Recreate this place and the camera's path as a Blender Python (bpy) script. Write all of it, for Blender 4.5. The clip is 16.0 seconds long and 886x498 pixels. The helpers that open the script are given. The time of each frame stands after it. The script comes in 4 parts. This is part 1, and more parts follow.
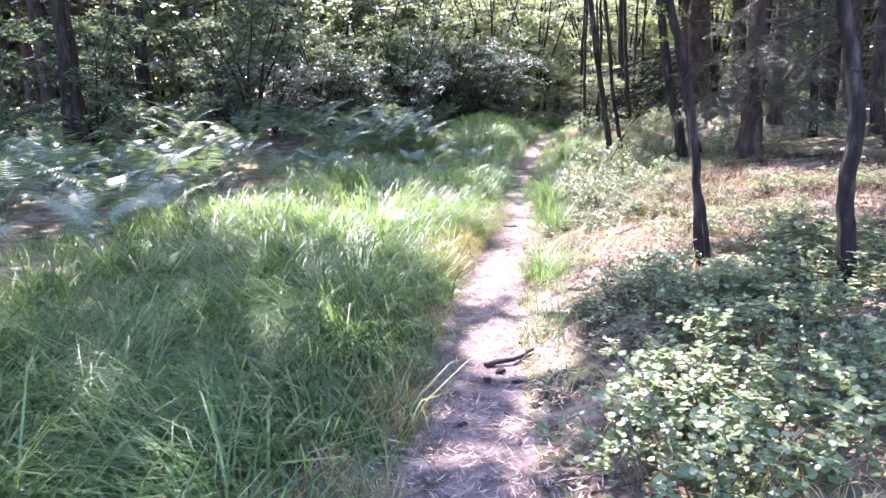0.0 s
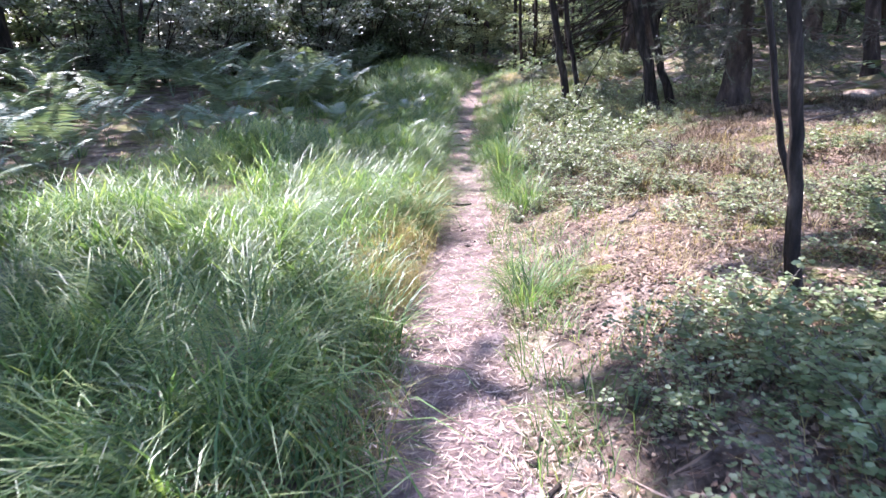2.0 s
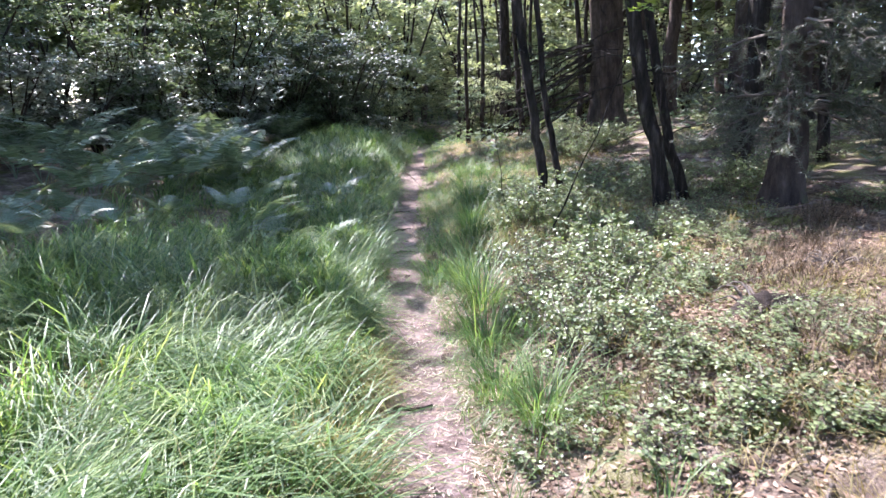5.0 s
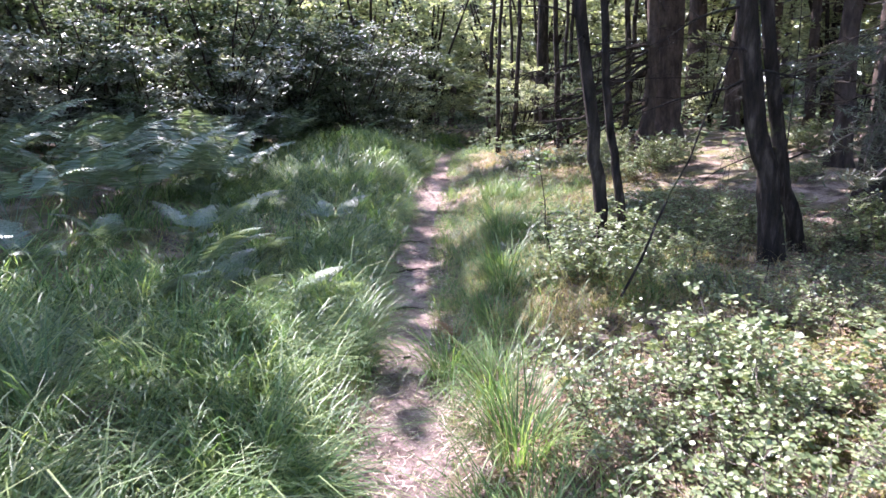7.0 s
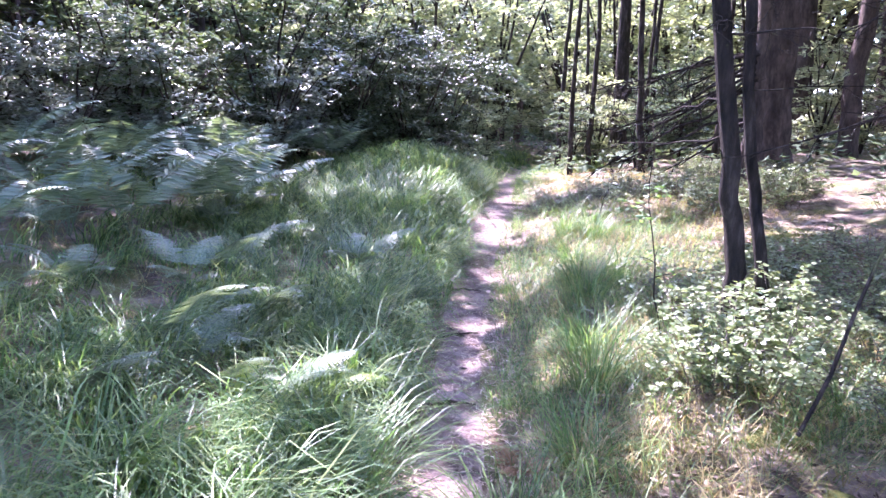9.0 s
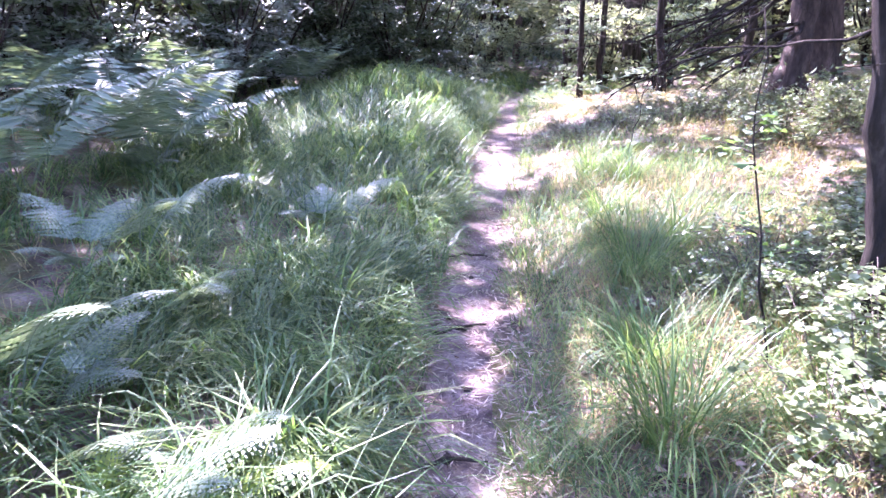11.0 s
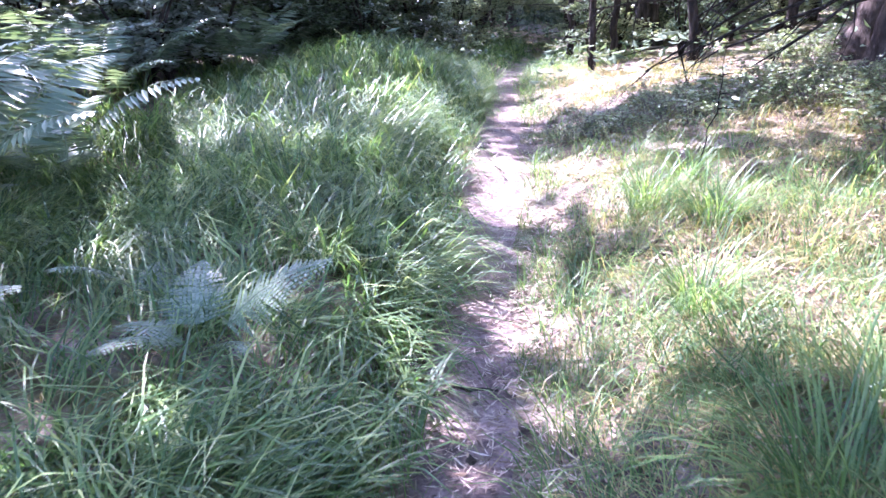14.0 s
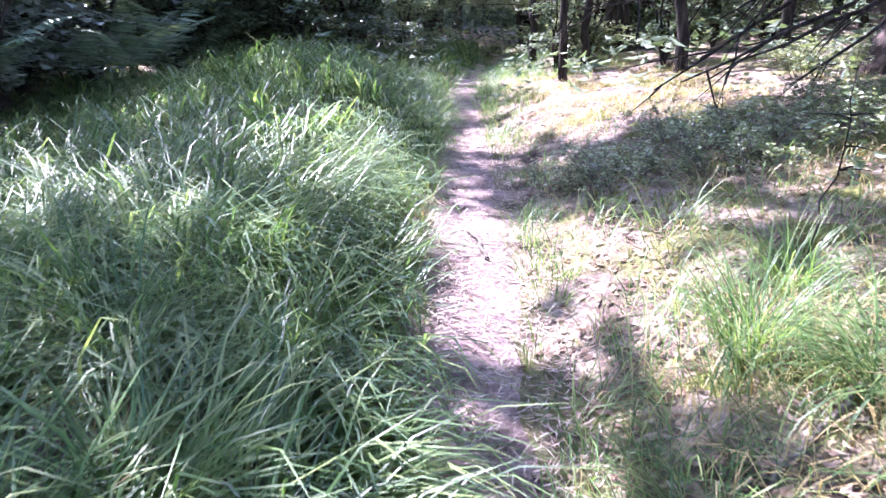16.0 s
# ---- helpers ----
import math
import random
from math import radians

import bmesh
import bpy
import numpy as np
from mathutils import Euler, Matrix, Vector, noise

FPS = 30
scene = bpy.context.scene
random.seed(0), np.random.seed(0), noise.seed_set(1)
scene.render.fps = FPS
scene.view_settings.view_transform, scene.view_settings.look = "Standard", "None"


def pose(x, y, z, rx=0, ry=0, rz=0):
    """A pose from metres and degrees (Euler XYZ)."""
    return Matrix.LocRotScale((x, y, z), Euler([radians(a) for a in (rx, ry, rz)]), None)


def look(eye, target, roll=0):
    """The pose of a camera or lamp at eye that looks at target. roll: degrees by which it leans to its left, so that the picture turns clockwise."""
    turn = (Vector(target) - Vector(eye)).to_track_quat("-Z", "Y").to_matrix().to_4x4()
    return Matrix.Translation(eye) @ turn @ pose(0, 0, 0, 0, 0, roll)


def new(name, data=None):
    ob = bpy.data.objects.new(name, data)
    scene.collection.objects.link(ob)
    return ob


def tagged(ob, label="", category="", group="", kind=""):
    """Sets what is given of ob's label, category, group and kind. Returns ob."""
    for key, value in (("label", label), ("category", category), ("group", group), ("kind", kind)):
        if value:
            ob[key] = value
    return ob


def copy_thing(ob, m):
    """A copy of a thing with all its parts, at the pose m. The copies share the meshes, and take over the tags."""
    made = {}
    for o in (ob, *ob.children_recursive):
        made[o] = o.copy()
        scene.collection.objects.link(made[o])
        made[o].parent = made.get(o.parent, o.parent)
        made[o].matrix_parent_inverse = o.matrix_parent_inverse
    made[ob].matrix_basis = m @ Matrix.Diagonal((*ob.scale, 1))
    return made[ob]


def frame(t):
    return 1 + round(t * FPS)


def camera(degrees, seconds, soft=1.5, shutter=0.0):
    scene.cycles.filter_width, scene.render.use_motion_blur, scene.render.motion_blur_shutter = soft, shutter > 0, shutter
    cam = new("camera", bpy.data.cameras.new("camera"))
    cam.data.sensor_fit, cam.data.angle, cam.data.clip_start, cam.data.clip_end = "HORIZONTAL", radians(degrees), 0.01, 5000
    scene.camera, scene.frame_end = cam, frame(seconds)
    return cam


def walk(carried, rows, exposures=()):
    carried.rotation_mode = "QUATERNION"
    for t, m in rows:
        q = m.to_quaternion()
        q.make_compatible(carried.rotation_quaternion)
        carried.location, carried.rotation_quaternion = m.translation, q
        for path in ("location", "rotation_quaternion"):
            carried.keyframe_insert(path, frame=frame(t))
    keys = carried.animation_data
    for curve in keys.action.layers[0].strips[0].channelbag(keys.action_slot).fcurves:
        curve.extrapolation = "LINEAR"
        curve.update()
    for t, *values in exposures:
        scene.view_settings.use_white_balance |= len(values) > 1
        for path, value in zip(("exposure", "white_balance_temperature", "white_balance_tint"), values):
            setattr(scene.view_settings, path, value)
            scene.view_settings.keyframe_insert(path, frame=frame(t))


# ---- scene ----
cam = camera(65.5, 16.0, shutter=0.2)
SUN, SKY = 3.1, 0.15
METRES, EYE, TILT, LEAN, TURN = 14.0, 1.5, -12.0, 1.7, 0.0
ROWS = [
    (0.0, 0.0, 0.0, 0.0, -0.0, 0.0, -0.0),
    (0.5, -0.0031, 0.031, 0.0055, -1.67, -1.11, 1.58),
    (1.0, -0.0016, 0.07, 0.0118, -2.27, -0.94, 2.29),
    (1.5, -0.0065, 0.1061, 0.0184, -4.3, -3.82, 2.02),
    (2.0, -0.003, 0.143, 0.0258, -6.09, -4.41, 2.01),
    (2.5, -0.0, 0.1773, 0.0355, -7.35, -4.96, 2.31),
    (3.0, 0.0005, 0.2104, 0.0475, -9.7, -3.98, 3.73),
    (3.5, 0.0093, 0.2434, 0.0536, -10.46, -1.85, 2.53),
    (4.0, 0.0137, 0.28, 0.0593, -11.04, -0.37, 1.77),
    (4.5, 0.0158, 0.3118, 0.0673, -11.43, 0.27, 2.61),
    (7.0, 0.0507, 0.483, 0.1071, -9.4, 0.57, 0.08),
    (7.5, 0.0566, 0.5121, 0.1129, -7.27, 2.36, 0.03),
    (8.0, 0.0636, 0.5414, 0.119, -4.48, 1.24, -1.69),
    (8.5, 0.0654, 0.5692, 0.1252, -4.55, 1.8, -2.6),
    (11.0, 0.077, 0.6939, 0.1458, -4.58, -4.37, -0.61),
    (11.5, 0.0789, 0.7205, 0.1504, -5.08, -7.27, -0.79),
    (12.0, 0.082, 0.7396, 0.1545, -5.7, -8.19, -0.88),
    (12.5, 0.0906, 0.7666, 0.1592, -4.97, -9.47, -0.29),
    (13.0, 0.0872, 0.7912, 0.1643, -5.28, -8.28, 1.59),
    (13.5, 0.0885, 0.8171, 0.1708, -5.72, -6.65, 1.75),
    (14.0, 0.0948, 0.8431, 0.1775, -5.18, -7.03, 0.83),
    (14.5, 0.0951, 0.8752, 0.1826, -5.83, -7.58, 2.27),
    (15.0, 0.0977, 0.9021, 0.1882, -7.47, -6.93, 2.6),
    (15.5, 0.104, 0.9336, 0.1947, -7.89, -6.86, 0.91),
    (16.0, 0.1055, 0.966, 0.2029, -9.59, -7.06, 1.38),
]
walk(cam, [(t, pose(0, 0, EYE, TILT, LEAN, TURN) @ pose(METRES * x, METRES * y, METRES * z, 90 + pitch, roll, yaw)) for t, x, y, z, yaw, pitch, roll in ROWS],
     [(0.0, 3.33, 5750, 34), (1.5, 2.97, 5650, 33), (2.5, 2.6, 5650, 28), (3.5, 2.5, 5600, 27), (4.5, 2.6, 5650, 24), (7.0, 2.9, 5800, 31), (8.0, 3.25, 5550, 39), (11.0, 3.9, 5400, 53), (12.0, 3.76, 5350, 46), (13.0, 3.66, 5250, 39), (14.0, 3.74, 5250, 41), (15.0, 3.6, 5300, 39), (16.0, 3.55, 5350, 39)])


# ---- world and sun ----
SUN_AZ, SUN_EL = radians(26), radians(54)          # to the left of straight ahead, above the horizon
TO_SUN = Vector((-math.sin(SUN_AZ) * math.cos(SUN_EL), math.cos(SUN_AZ) * math.cos(SUN_EL), math.sin(SUN_EL)))
world = bpy.data.worlds.new("sky")
scene.world = world
world.use_nodes = True
sky = world.node_tree.nodes.new("ShaderNodeTexSky")
sky.sky_type, sky.sun_disc, sky.sun_elevation, sky.sun_rotation = "NISHITA", False, SUN_EL, -SUN_AZ
world.node_tree.nodes["Background"].inputs[1].default_value = SKY
world.node_tree.links.new(sky.outputs[0], world.node_tree.nodes["Background"].inputs[0])
sun_data = bpy.data.lights.new("sun", "SUN")
sun_data.energy, sun_data.angle, sun_data.color = SUN, radians(0.6), (1.0, 0.93, 0.82)
sun = new("sun", sun_data)
sun.matrix_world = look((0, 0, 30), Vector((0, 0, 30)) - TO_SUN)


# ---- materials ----
def nodes_of(name):
    m = bpy.data.materials.new(name)
    m.use_nodes = True
    return m, m.node_tree.nodes, m.node_tree.links, m.node_tree.nodes["Principled BSDF"]


def ramp(nodes, stops):
    r = nodes.new("ShaderNodeValToRGB")
    while len(r.color_ramp.elements) < len(stops):
        r.color_ramp.elements.new(0.5)
    for e, (p, c) in zip(r.color_ramp.elements, stops):
        e.position, e.color = p, (*c, 1)
    return r


def tex(nodes, links, scale, detail=4, rough=0.6, coords="Object", stretch=None):
    c = nodes.new("ShaderNodeTexCoord")
    n = nodes.new("ShaderNodeTexNoise")
    n.inputs["Scale"].default_value, n.inputs["Detail"].default_value, n.inputs["Roughness"].default_value = scale, detail, rough
    if stretch:
        mp = nodes.new("ShaderNodeMapping")
        mp.inputs["Scale"].default_value = stretch
        links.new(c.outputs[coords], mp.inputs[0])
        links.new(mp.outputs[0], n.inputs[0])
    else:
        links.new(c.outputs[coords], n.inputs[0])
    return n


def mixed(nodes, links, a, b, fac, blend="MIX"):
    m = nodes.new("ShaderNodeMix")
    m.data_type, m.blend_type = "RGBA", blend
    for socket, v in ((m.inputs[6], a), (m.inputs[7], b), (m.inputs[0], fac)):
        if hasattr(v, "is_output"):
            links.new(v, socket)
        elif isinstance(v, tuple):
            socket.default_value = (*v, 1)
        else:
            socket.default_value = v
    return m.outputs[2]


def leaf_material(name, colours, through_light=0.3, rough=0.42, spec=0.5, patch=1.5, tips=None):
    """Leaves and blades: each piece has its own shade, light shines through them."""
    m, nodes, links, p = nodes_of(name)
    g = nodes.new("ShaderNodeNewGeometry")
    n = len(colours)
    r = ramp(nodes, [(i / max(1, n - 1), c) for i, c in enumerate(colours)])
    links.new(g.outputs["Random Per Island"], r.inputs[0])
    big = tex(nodes, links, patch, 2)
    shade = ramp(nodes, [(0.3, (0.72, 0.72, 0.66)), (0.7, (1.18, 1.14, 1.05))])
    links.new(big.outputs[0], shade.inputs[0])
    col = mixed(nodes, links, r.outputs[0], shade.outputs[0], 1.0, "MULTIPLY")
    links.new(col, p.inputs["Base Color"])
    p.inputs["Roughness"].default_value, p.inputs["Specular IOR Level"].default_value = rough, spec
    t = nodes.new("ShaderNodeBsdfTranslucent")
    warm = mixed(nodes, links, col, (1.0, 1.0, 0.58), 1.0, "MULTIPLY")
    bright = mixed(nodes, links, warm, (1.5, 1.5, 1.5), 1.0, "MULTIPLY")
    links.new(bright, t.inputs[0])
    s = nodes.new("ShaderNodeMixShader")
    s.inputs[0].default_value = through_light
    links.new(p.outputs[0], s.inputs[1])
    links.new(t.outputs[0], s.inputs[2])
    links.new(s.outputs[0], nodes["Material Output"].inputs[0])
    return m


def rough_material(name, stops, scale, bump_scale, bump, rough=0.9, stretch=None, second=None, distance=0.02):
    """Earth, bark, stone: colour by noise at two scales, with relief. second: colour, scale, threshold of patches such as moss."""
    m, nodes, links, p = nodes_of(name)
    a = tex(nodes, links, scale, 6, 0.65, stretch=stretch)
    r = ramp(nodes, stops)
    links.new(a.outputs[0], r.inputs[0])
    f = tex(nodes, links, bump_scale, 8, 0.7, stretch=stretch)
    fine = ramp(nodes, [(0.3, (0.6, 0.6, 0.6)), (0.7, (1.25, 1.25, 1.25))])
    links.new(f.outputs[0], fine.inputs[0])
    col = mixed(nodes, links, r.outputs[0], fine.outputs[0], 1.0, "MULTIPLY")
    if second:
        c, sc, lo, hi = second
        b = tex(nodes, links, sc, 6, 0.7)
        k = ramp(nodes, [(lo, (0, 0, 0)), (hi, (1, 1, 1))])
        links.new(b.outputs[0], k.inputs[0])
        sep = nodes.new("ShaderNodeRGBToBW")
        links.new(k.outputs[0], sep.inputs[0])
        over = mixed(nodes, links, c, fine.outputs[0], 1.0, "MULTIPLY")
        col = mixed(nodes, links, col, over, sep.outputs[0])
    links.new(col, p.inputs["Base Color"])
    p.inputs["Roughness"].default_value, p.inputs["Specular IOR Level"].default_value = rough, 0.25
    bp = nodes.new("ShaderNodeBump")
    bp.inputs["Strength"].default_value, bp.inputs["Distance"].default_value = bump, distance
    links.new(f.outputs[0], bp.inputs["Height"])
    links.new(bp.outputs[0], p.inputs["Normal"])
    return m


M_GROUND = rough_material("forest_floor", [(0.36, (0.05, 0.034, 0.026)), (0.5, (0.2, 0.15, 0.12)), (0.64, (0.42, 0.34, 0.28))],
                          4.0, 45, 1.0, second=((0.17, 0.17, 0.06), 1.6, 0.46, 0.62), distance=0.03)
M_PATH = rough_material("trodden_earth", [(0.34, (0.11, 0.077, 0.07)), (0.5, (0.27, 0.196, 0.183)), (0.66, (0.44, 0.34, 0.32))],
                        7.0, 60, 1.0, second=((0.1, 0.075, 0.06), 14, 0.56, 0.66), distance=0.03)
M_BARK = rough_material("dark_bark", [(0.32, (0.008, 0.006, 0.005)), (0.52, (0.034, 0.026, 0.021)), (0.72, (0.12, 0.095, 0.078))],
                        14, 38, 1.0, stretch=(1, 1, 0.22), second=((0.09, 0.1, 0.04), 2.3, 0.6, 0.7), distance=0.02)
M_BARK_PINE = rough_material("scaly_bark", [(0.3, (0.025, 0.018, 0.015)), (0.5, (0.075, 0.055, 0.045)), (0.7, (0.15, 0.11, 0.09))],
                             7, 22, 1.0, stretch=(1, 1, 0.35), second=((0.13, 0.14, 0.06), 1.6, 0.6, 0.7), distance=0.035)
M_TWIG = rough_material("dry_twig", [(0.3, (0.07, 0.055, 0.045)), (0.7, (0.26, 0.22, 0.19))], 12, 60, 0.6)
M_MOSSY = rough_material("mossy_wood", [(0.3, (0.05, 0.045, 0.02)), (0.5, (0.12, 0.13, 0.03)), (0.7, (0.2, 0.2, 0.06))], 8, 50, 1.0)
M_CLOD = rough_material("dark_clod", [(0.3, (0.02, 0.015, 0.013)), (0.7, (0.08, 0.06, 0.05))], 20, 70, 1.0)
M_GRASS = leaf_material("long_grass", [(0.035, 0.085, 0.03), (0.075, 0.15, 0.05), (0.14, 0.24, 0.08), (0.29, 0.36, 0.15)], 0.42, 0.46, 0.5)
M_TUSSOCK = leaf_material("tussock_grass", [(0.05, 0.115, 0.04), (0.11, 0.2, 0.065), (0.22, 0.3, 0.12)], 0.42, 0.46, 0.5)
M_DRY = leaf_material("dry_grass", [(0.2, 0.16, 0.07), (0.34, 0.28, 0.14), (0.42, 0.36, 0.2)], 0.3, 0.5, 0.4)
M_MOSS = leaf_material("moss_sprig", [(0.13, 0.14, 0.04), (0.2, 0.21, 0.07), (0.3, 0.3, 0.13)], 0.25, 0.6, 0.3)
M_FERN = leaf_material("bracken", [(0.09, 0.145, 0.085), (0.15, 0.21, 0.15), (0.23, 0.29, 0.21)], 0.24, 0.46, 0.5)
M_FERN_PALE = leaf_material("pale_bracken", [(0.2, 0.3, 0.06), (0.28, 0.38, 0.09)], 0.35, 0.36, 0.7)
M_FERN_BROWN = leaf_material("withered_bracken", [(0.2, 0.115, 0.065), (0.3, 0.18, 0.11)], 0.25, 0.6, 0.3)
M_BILBERRY = leaf_material("bilberry_leaf", [(0.09, 0.14, 0.06), (0.17, 0.225, 0.11), (0.31, 0.355, 0.21)], 0.3, 0.42, 0.7, 4)
M_SHRUB = leaf_material("shrub_leaf", [(0.065, 0.105, 0.06), (0.12, 0.17, 0.11), (0.2, 0.25, 0.18)], 0.25, 0.68, 0.22)
# shrub leaves made pale and bluish, skylight sheen included in the colour
M_SKY_SHEEN = leaf_material("sky_sheen_leaf", [(0.1, 0.135, 0.1), (0.2, 0.245, 0.21), (0.34, 0.38, 0.36)], 0.15, 0.38, 0.8)
M_DARK = leaf_material("evergreen_leaf", [(0.03, 0.055, 0.028), (0.06, 0.095, 0.048), (0.12, 0.16, 0.09)], 0.15, 0.45, 0.4)
M_CANOPY = leaf_material("crown_leaf", [(0.075, 0.11, 0.045), (0.125, 0.17, 0.07), (0.2, 0.245, 0.11)], 0.22, 0.42, 0.6)
# paler leaf colours: the glow of backlit sunny foliage is put into them
M_SUNLIT = leaf_material("sunlit_leaf", [(0.22, 0.265, 0.17), (0.31, 0.36, 0.25), (0.44, 0.48, 0.36)], 0.42, 0.42, 0.5)
M_NEEDLE = leaf_material("needle_spray", [(0.035, 0.045, 0.03), (0.075, 0.09, 0.06), (0.15, 0.17, 0.12)], 0.15, 0.45, 0.5)
M_LITTER = leaf_material("dead_leaf", [(0.05, 0.03, 0.022), (0.17, 0.11, 0.085), (0.28, 0.2, 0.16), (0.42, 0.33, 0.27)], 0.1, 0.75, 0.25)

M_STALK = leaf_material("heath_stalk", [(0.03, 0.022, 0.016), (0.11, 0.08, 0.055), (0.25, 0.19, 0.14)], 0.1, 0.7, 0.25)
M_STRAW = leaf_material("straw_chip", [(0.1, 0.07, 0.06), (0.3, 0.23, 0.2), (0.48, 0.39, 0.35), (0.66, 0.57, 0.53)], 0.1, 0.7, 0.25)


# ---- mesh helpers ----
def mesh_of(name, verts, polys, mat, smooth=True):
    """polys: index arrays, one per polygon size."""
    me = bpy.data.meshes.new(name)
    verts = np.asarray(verts, dtype=np.float32)
    polys = [np.asarray(q, dtype=np.int32) for q in polys if len(q)]
    loops = np.concatenate([q.ravel() for q in polys])
    sizes = np.concatenate([np.full(len(q), q.shape[1], np.int32) for q in polys])
    me.vertices.add(len(verts))
    me.vertices.foreach_set("co", verts.ravel())
    me.loops.add(len(loops))
    me.loops.foreach_set("vertex_index", loops)
    me.polygons.add(len(sizes))
    me.polygons.foreach_set("loop_start", np.concatenate(([0], np.cumsum(sizes)[:-1])).astype(np.int32))
    me.polygons.foreach_set("use_smooth", np.full(len(sizes), smooth, dtype=bool))
    me.update(calc_edges=True)
    me.materials.append(mat)
    return me


def part(name, me, parent, label=""):
    ob = new(name, me)
    ob.parent = parent
    if label:
        ob["label"] = label
    return ob


def thing(name, label, category, group="", m=None):
    ob = tagged(new(name), label, category, group)
    if m is not None:
        ob.matrix_basis = m
    return ob


class Soup:
    """Gathers pieces of one mesh."""
    def __init__(self):
        self.v, self.q, self.t, self.n = [], [], [], 0

    def add(self, verts, quads=(), tris=()):
        self.v.append(np.asarray(verts, float))
        if len(quads):
            self.q.append(np.asarray(quads) + self.n)
        if len(tris):
            self.t.append(np.asarray(tris) + self.n)
        self.n += len(verts)

    def mesh(self, name, mat, smooth=True):
        polys = []
        if self.q:
            polys.append(np.concatenate(self.q))
        if self.t:
            polys.append(np.concatenate(self.t))
        return mesh_of(name, np.concatenate(self.v), polys, mat, smooth)


def tube(soup, points, radii, sides=6, wobble=0.0, rng=None):
    """A bent, tapering round rod through the points."""
    pts = np.asarray(points, float)
    n = len(pts)
    tan = np.gradient(pts, axis=0)
    tan /= np.linalg.norm(tan, axis=1)[:, None] + 1e-9
    ref = np.array([1.0, 0, 0]) if abs(tan[0][0]) < 0.9 else np.array([0, 1.0, 0])
    u = np.cross(tan, ref)
    u /= np.linalg.norm(u, axis=1)[:, None] + 1e-9
    w = np.cross(tan, u)
    a = np.linspace(0, 2 * np.pi, sides, endpoint=False)
    r = np.asarray(radii, float)[:, None] * np.ones(sides)
    if wobble and rng is not None:
        r = r * (1 + wobble * rng.uniform(-1, 1, r.shape))
    v = pts[:, None] + r[..., None] * (np.cos(a)[None, :, None] * u[:, None] + np.sin(a)[None, :, None] * w[:, None])
    i, j = np.meshgrid(np.arange(n - 1), np.arange(sides), indexing="ij")
    k = (j + 1) % sides
    quads = np.stack([i * sides + j, i * sides + k, (i + 1) * sides + k, (i + 1) * sides + j], -1).reshape(-1, 4)
    top = [[(n - 1) * sides + s, (n - 1) * sides + s + 1, (n - 1) * sides] for s in range(1, sides - 1)]
    soup.add(v.reshape(-1, 3), quads, top)


def leaf_verts(pos, along, side, length, width, fold=0.15):
    """Leaves as folded kites: four corners each."""
    nrm = np.cross(along, side)
    L, W = length[:, None], width[:, None]
    a = pos
    b = pos + along * L * 0.45 + side * W * 0.5 + nrm * W * fold
    c = pos + along * L - nrm * L * 0.08
    d = pos + along * L * 0.45 - side * W * 0.5 + nrm * W * fold
    return np.stack([a, b, c, d], 1).reshape(-1, 3)


def unit(a):
    return a / (np.linalg.norm(a, axis=-1, keepdims=True) + 1e-9)


def leaves_mesh(name, pos, rng, size, mat, flat=0.6, spread=0.35, aspect=0.55, oval=False):
    """A cloud of leaves at the places pos; flat: how level they lie."""
    n = len(pos)
    az = rng.uniform(0, 2 * np.pi, n)
    along = np.stack([np.cos(az), np.sin(az), rng.normal(-0.15, 1 - flat, n)], 1)
    along = unit(along)
    side = unit(np.cross(along, unit(np.stack([rng.normal(0, 1 - flat, n), rng.normal(0, 1 - flat, n), np.ones(n)], 1))))
    L = size * rng.uniform(1 - spread, 1 + spread, n)
    if oval:
        A, S, N = along * L[:, None], side * (L * aspect)[:, None], np.cross(along, side) * L[:, None]
        v = np.stack([pos, pos + A * 0.38 + S * 0.5 + N * 0.08, pos + A * 0.86 + S * 0.26, pos + A * 0.86 - S * 0.26, pos + A * 0.38 - S * 0.5 + N * 0.08], 1).reshape(-1, 3)
        return mesh_of(name, v, [np.arange(n)[:, None] * 5 + np.arange(5)], mat, False)
    v = leaf_verts(pos, along, side, L, L * aspect)
    idx = np.arange(n)[:, None] * 4 + np.array([0, 1, 2, 3])
    return mesh_of(name, v, [idx], mat, False)


def blades(root, az, length, width, lean, droop, segs=4):
    """Grass blades as arching ribbons: verts, quads and tip triangles."""
    n = len(root)
    out = np.stack([np.cos(az), np.sin(az)], 1)
    side = np.stack([-np.sin(az), np.cos(az), np.zeros(n)], 1)
    p = root.astype(float).copy()
    rows = []
    for k in range(segs + 1):
        f = k / segs
        w = width * (1 - f ** 2.2) * (0.7 + 0.3 * min(1, 3 * f))
        if k < segs:
            rows += [p - side * w[:, None] / 2, p + side * w[:, None] / 2]
        else:
            rows.append(p)
        ang = lean + (droop - lean) * ((k + 0.5) / segs) ** 1.05
        step = length / segs
        p = p + np.concatenate([out * (np.sin(ang) * step)[:, None], (np.cos(ang) * step)[:, None]], 1)
    m = 2 * segs + 1
    v = np.stack(rows, 1).reshape(-1, 3)
    base = np.arange(n)[:, None] * m
    quads = np.concatenate([base + np.array([2 * k, 2 * k + 1, 2 * k + 3, 2 * k + 2]) for k in range(segs - 1)])
    tris = base + np.array([2 * segs - 2, 2 * segs - 1, 2 * segs])
    return v, quads, tris


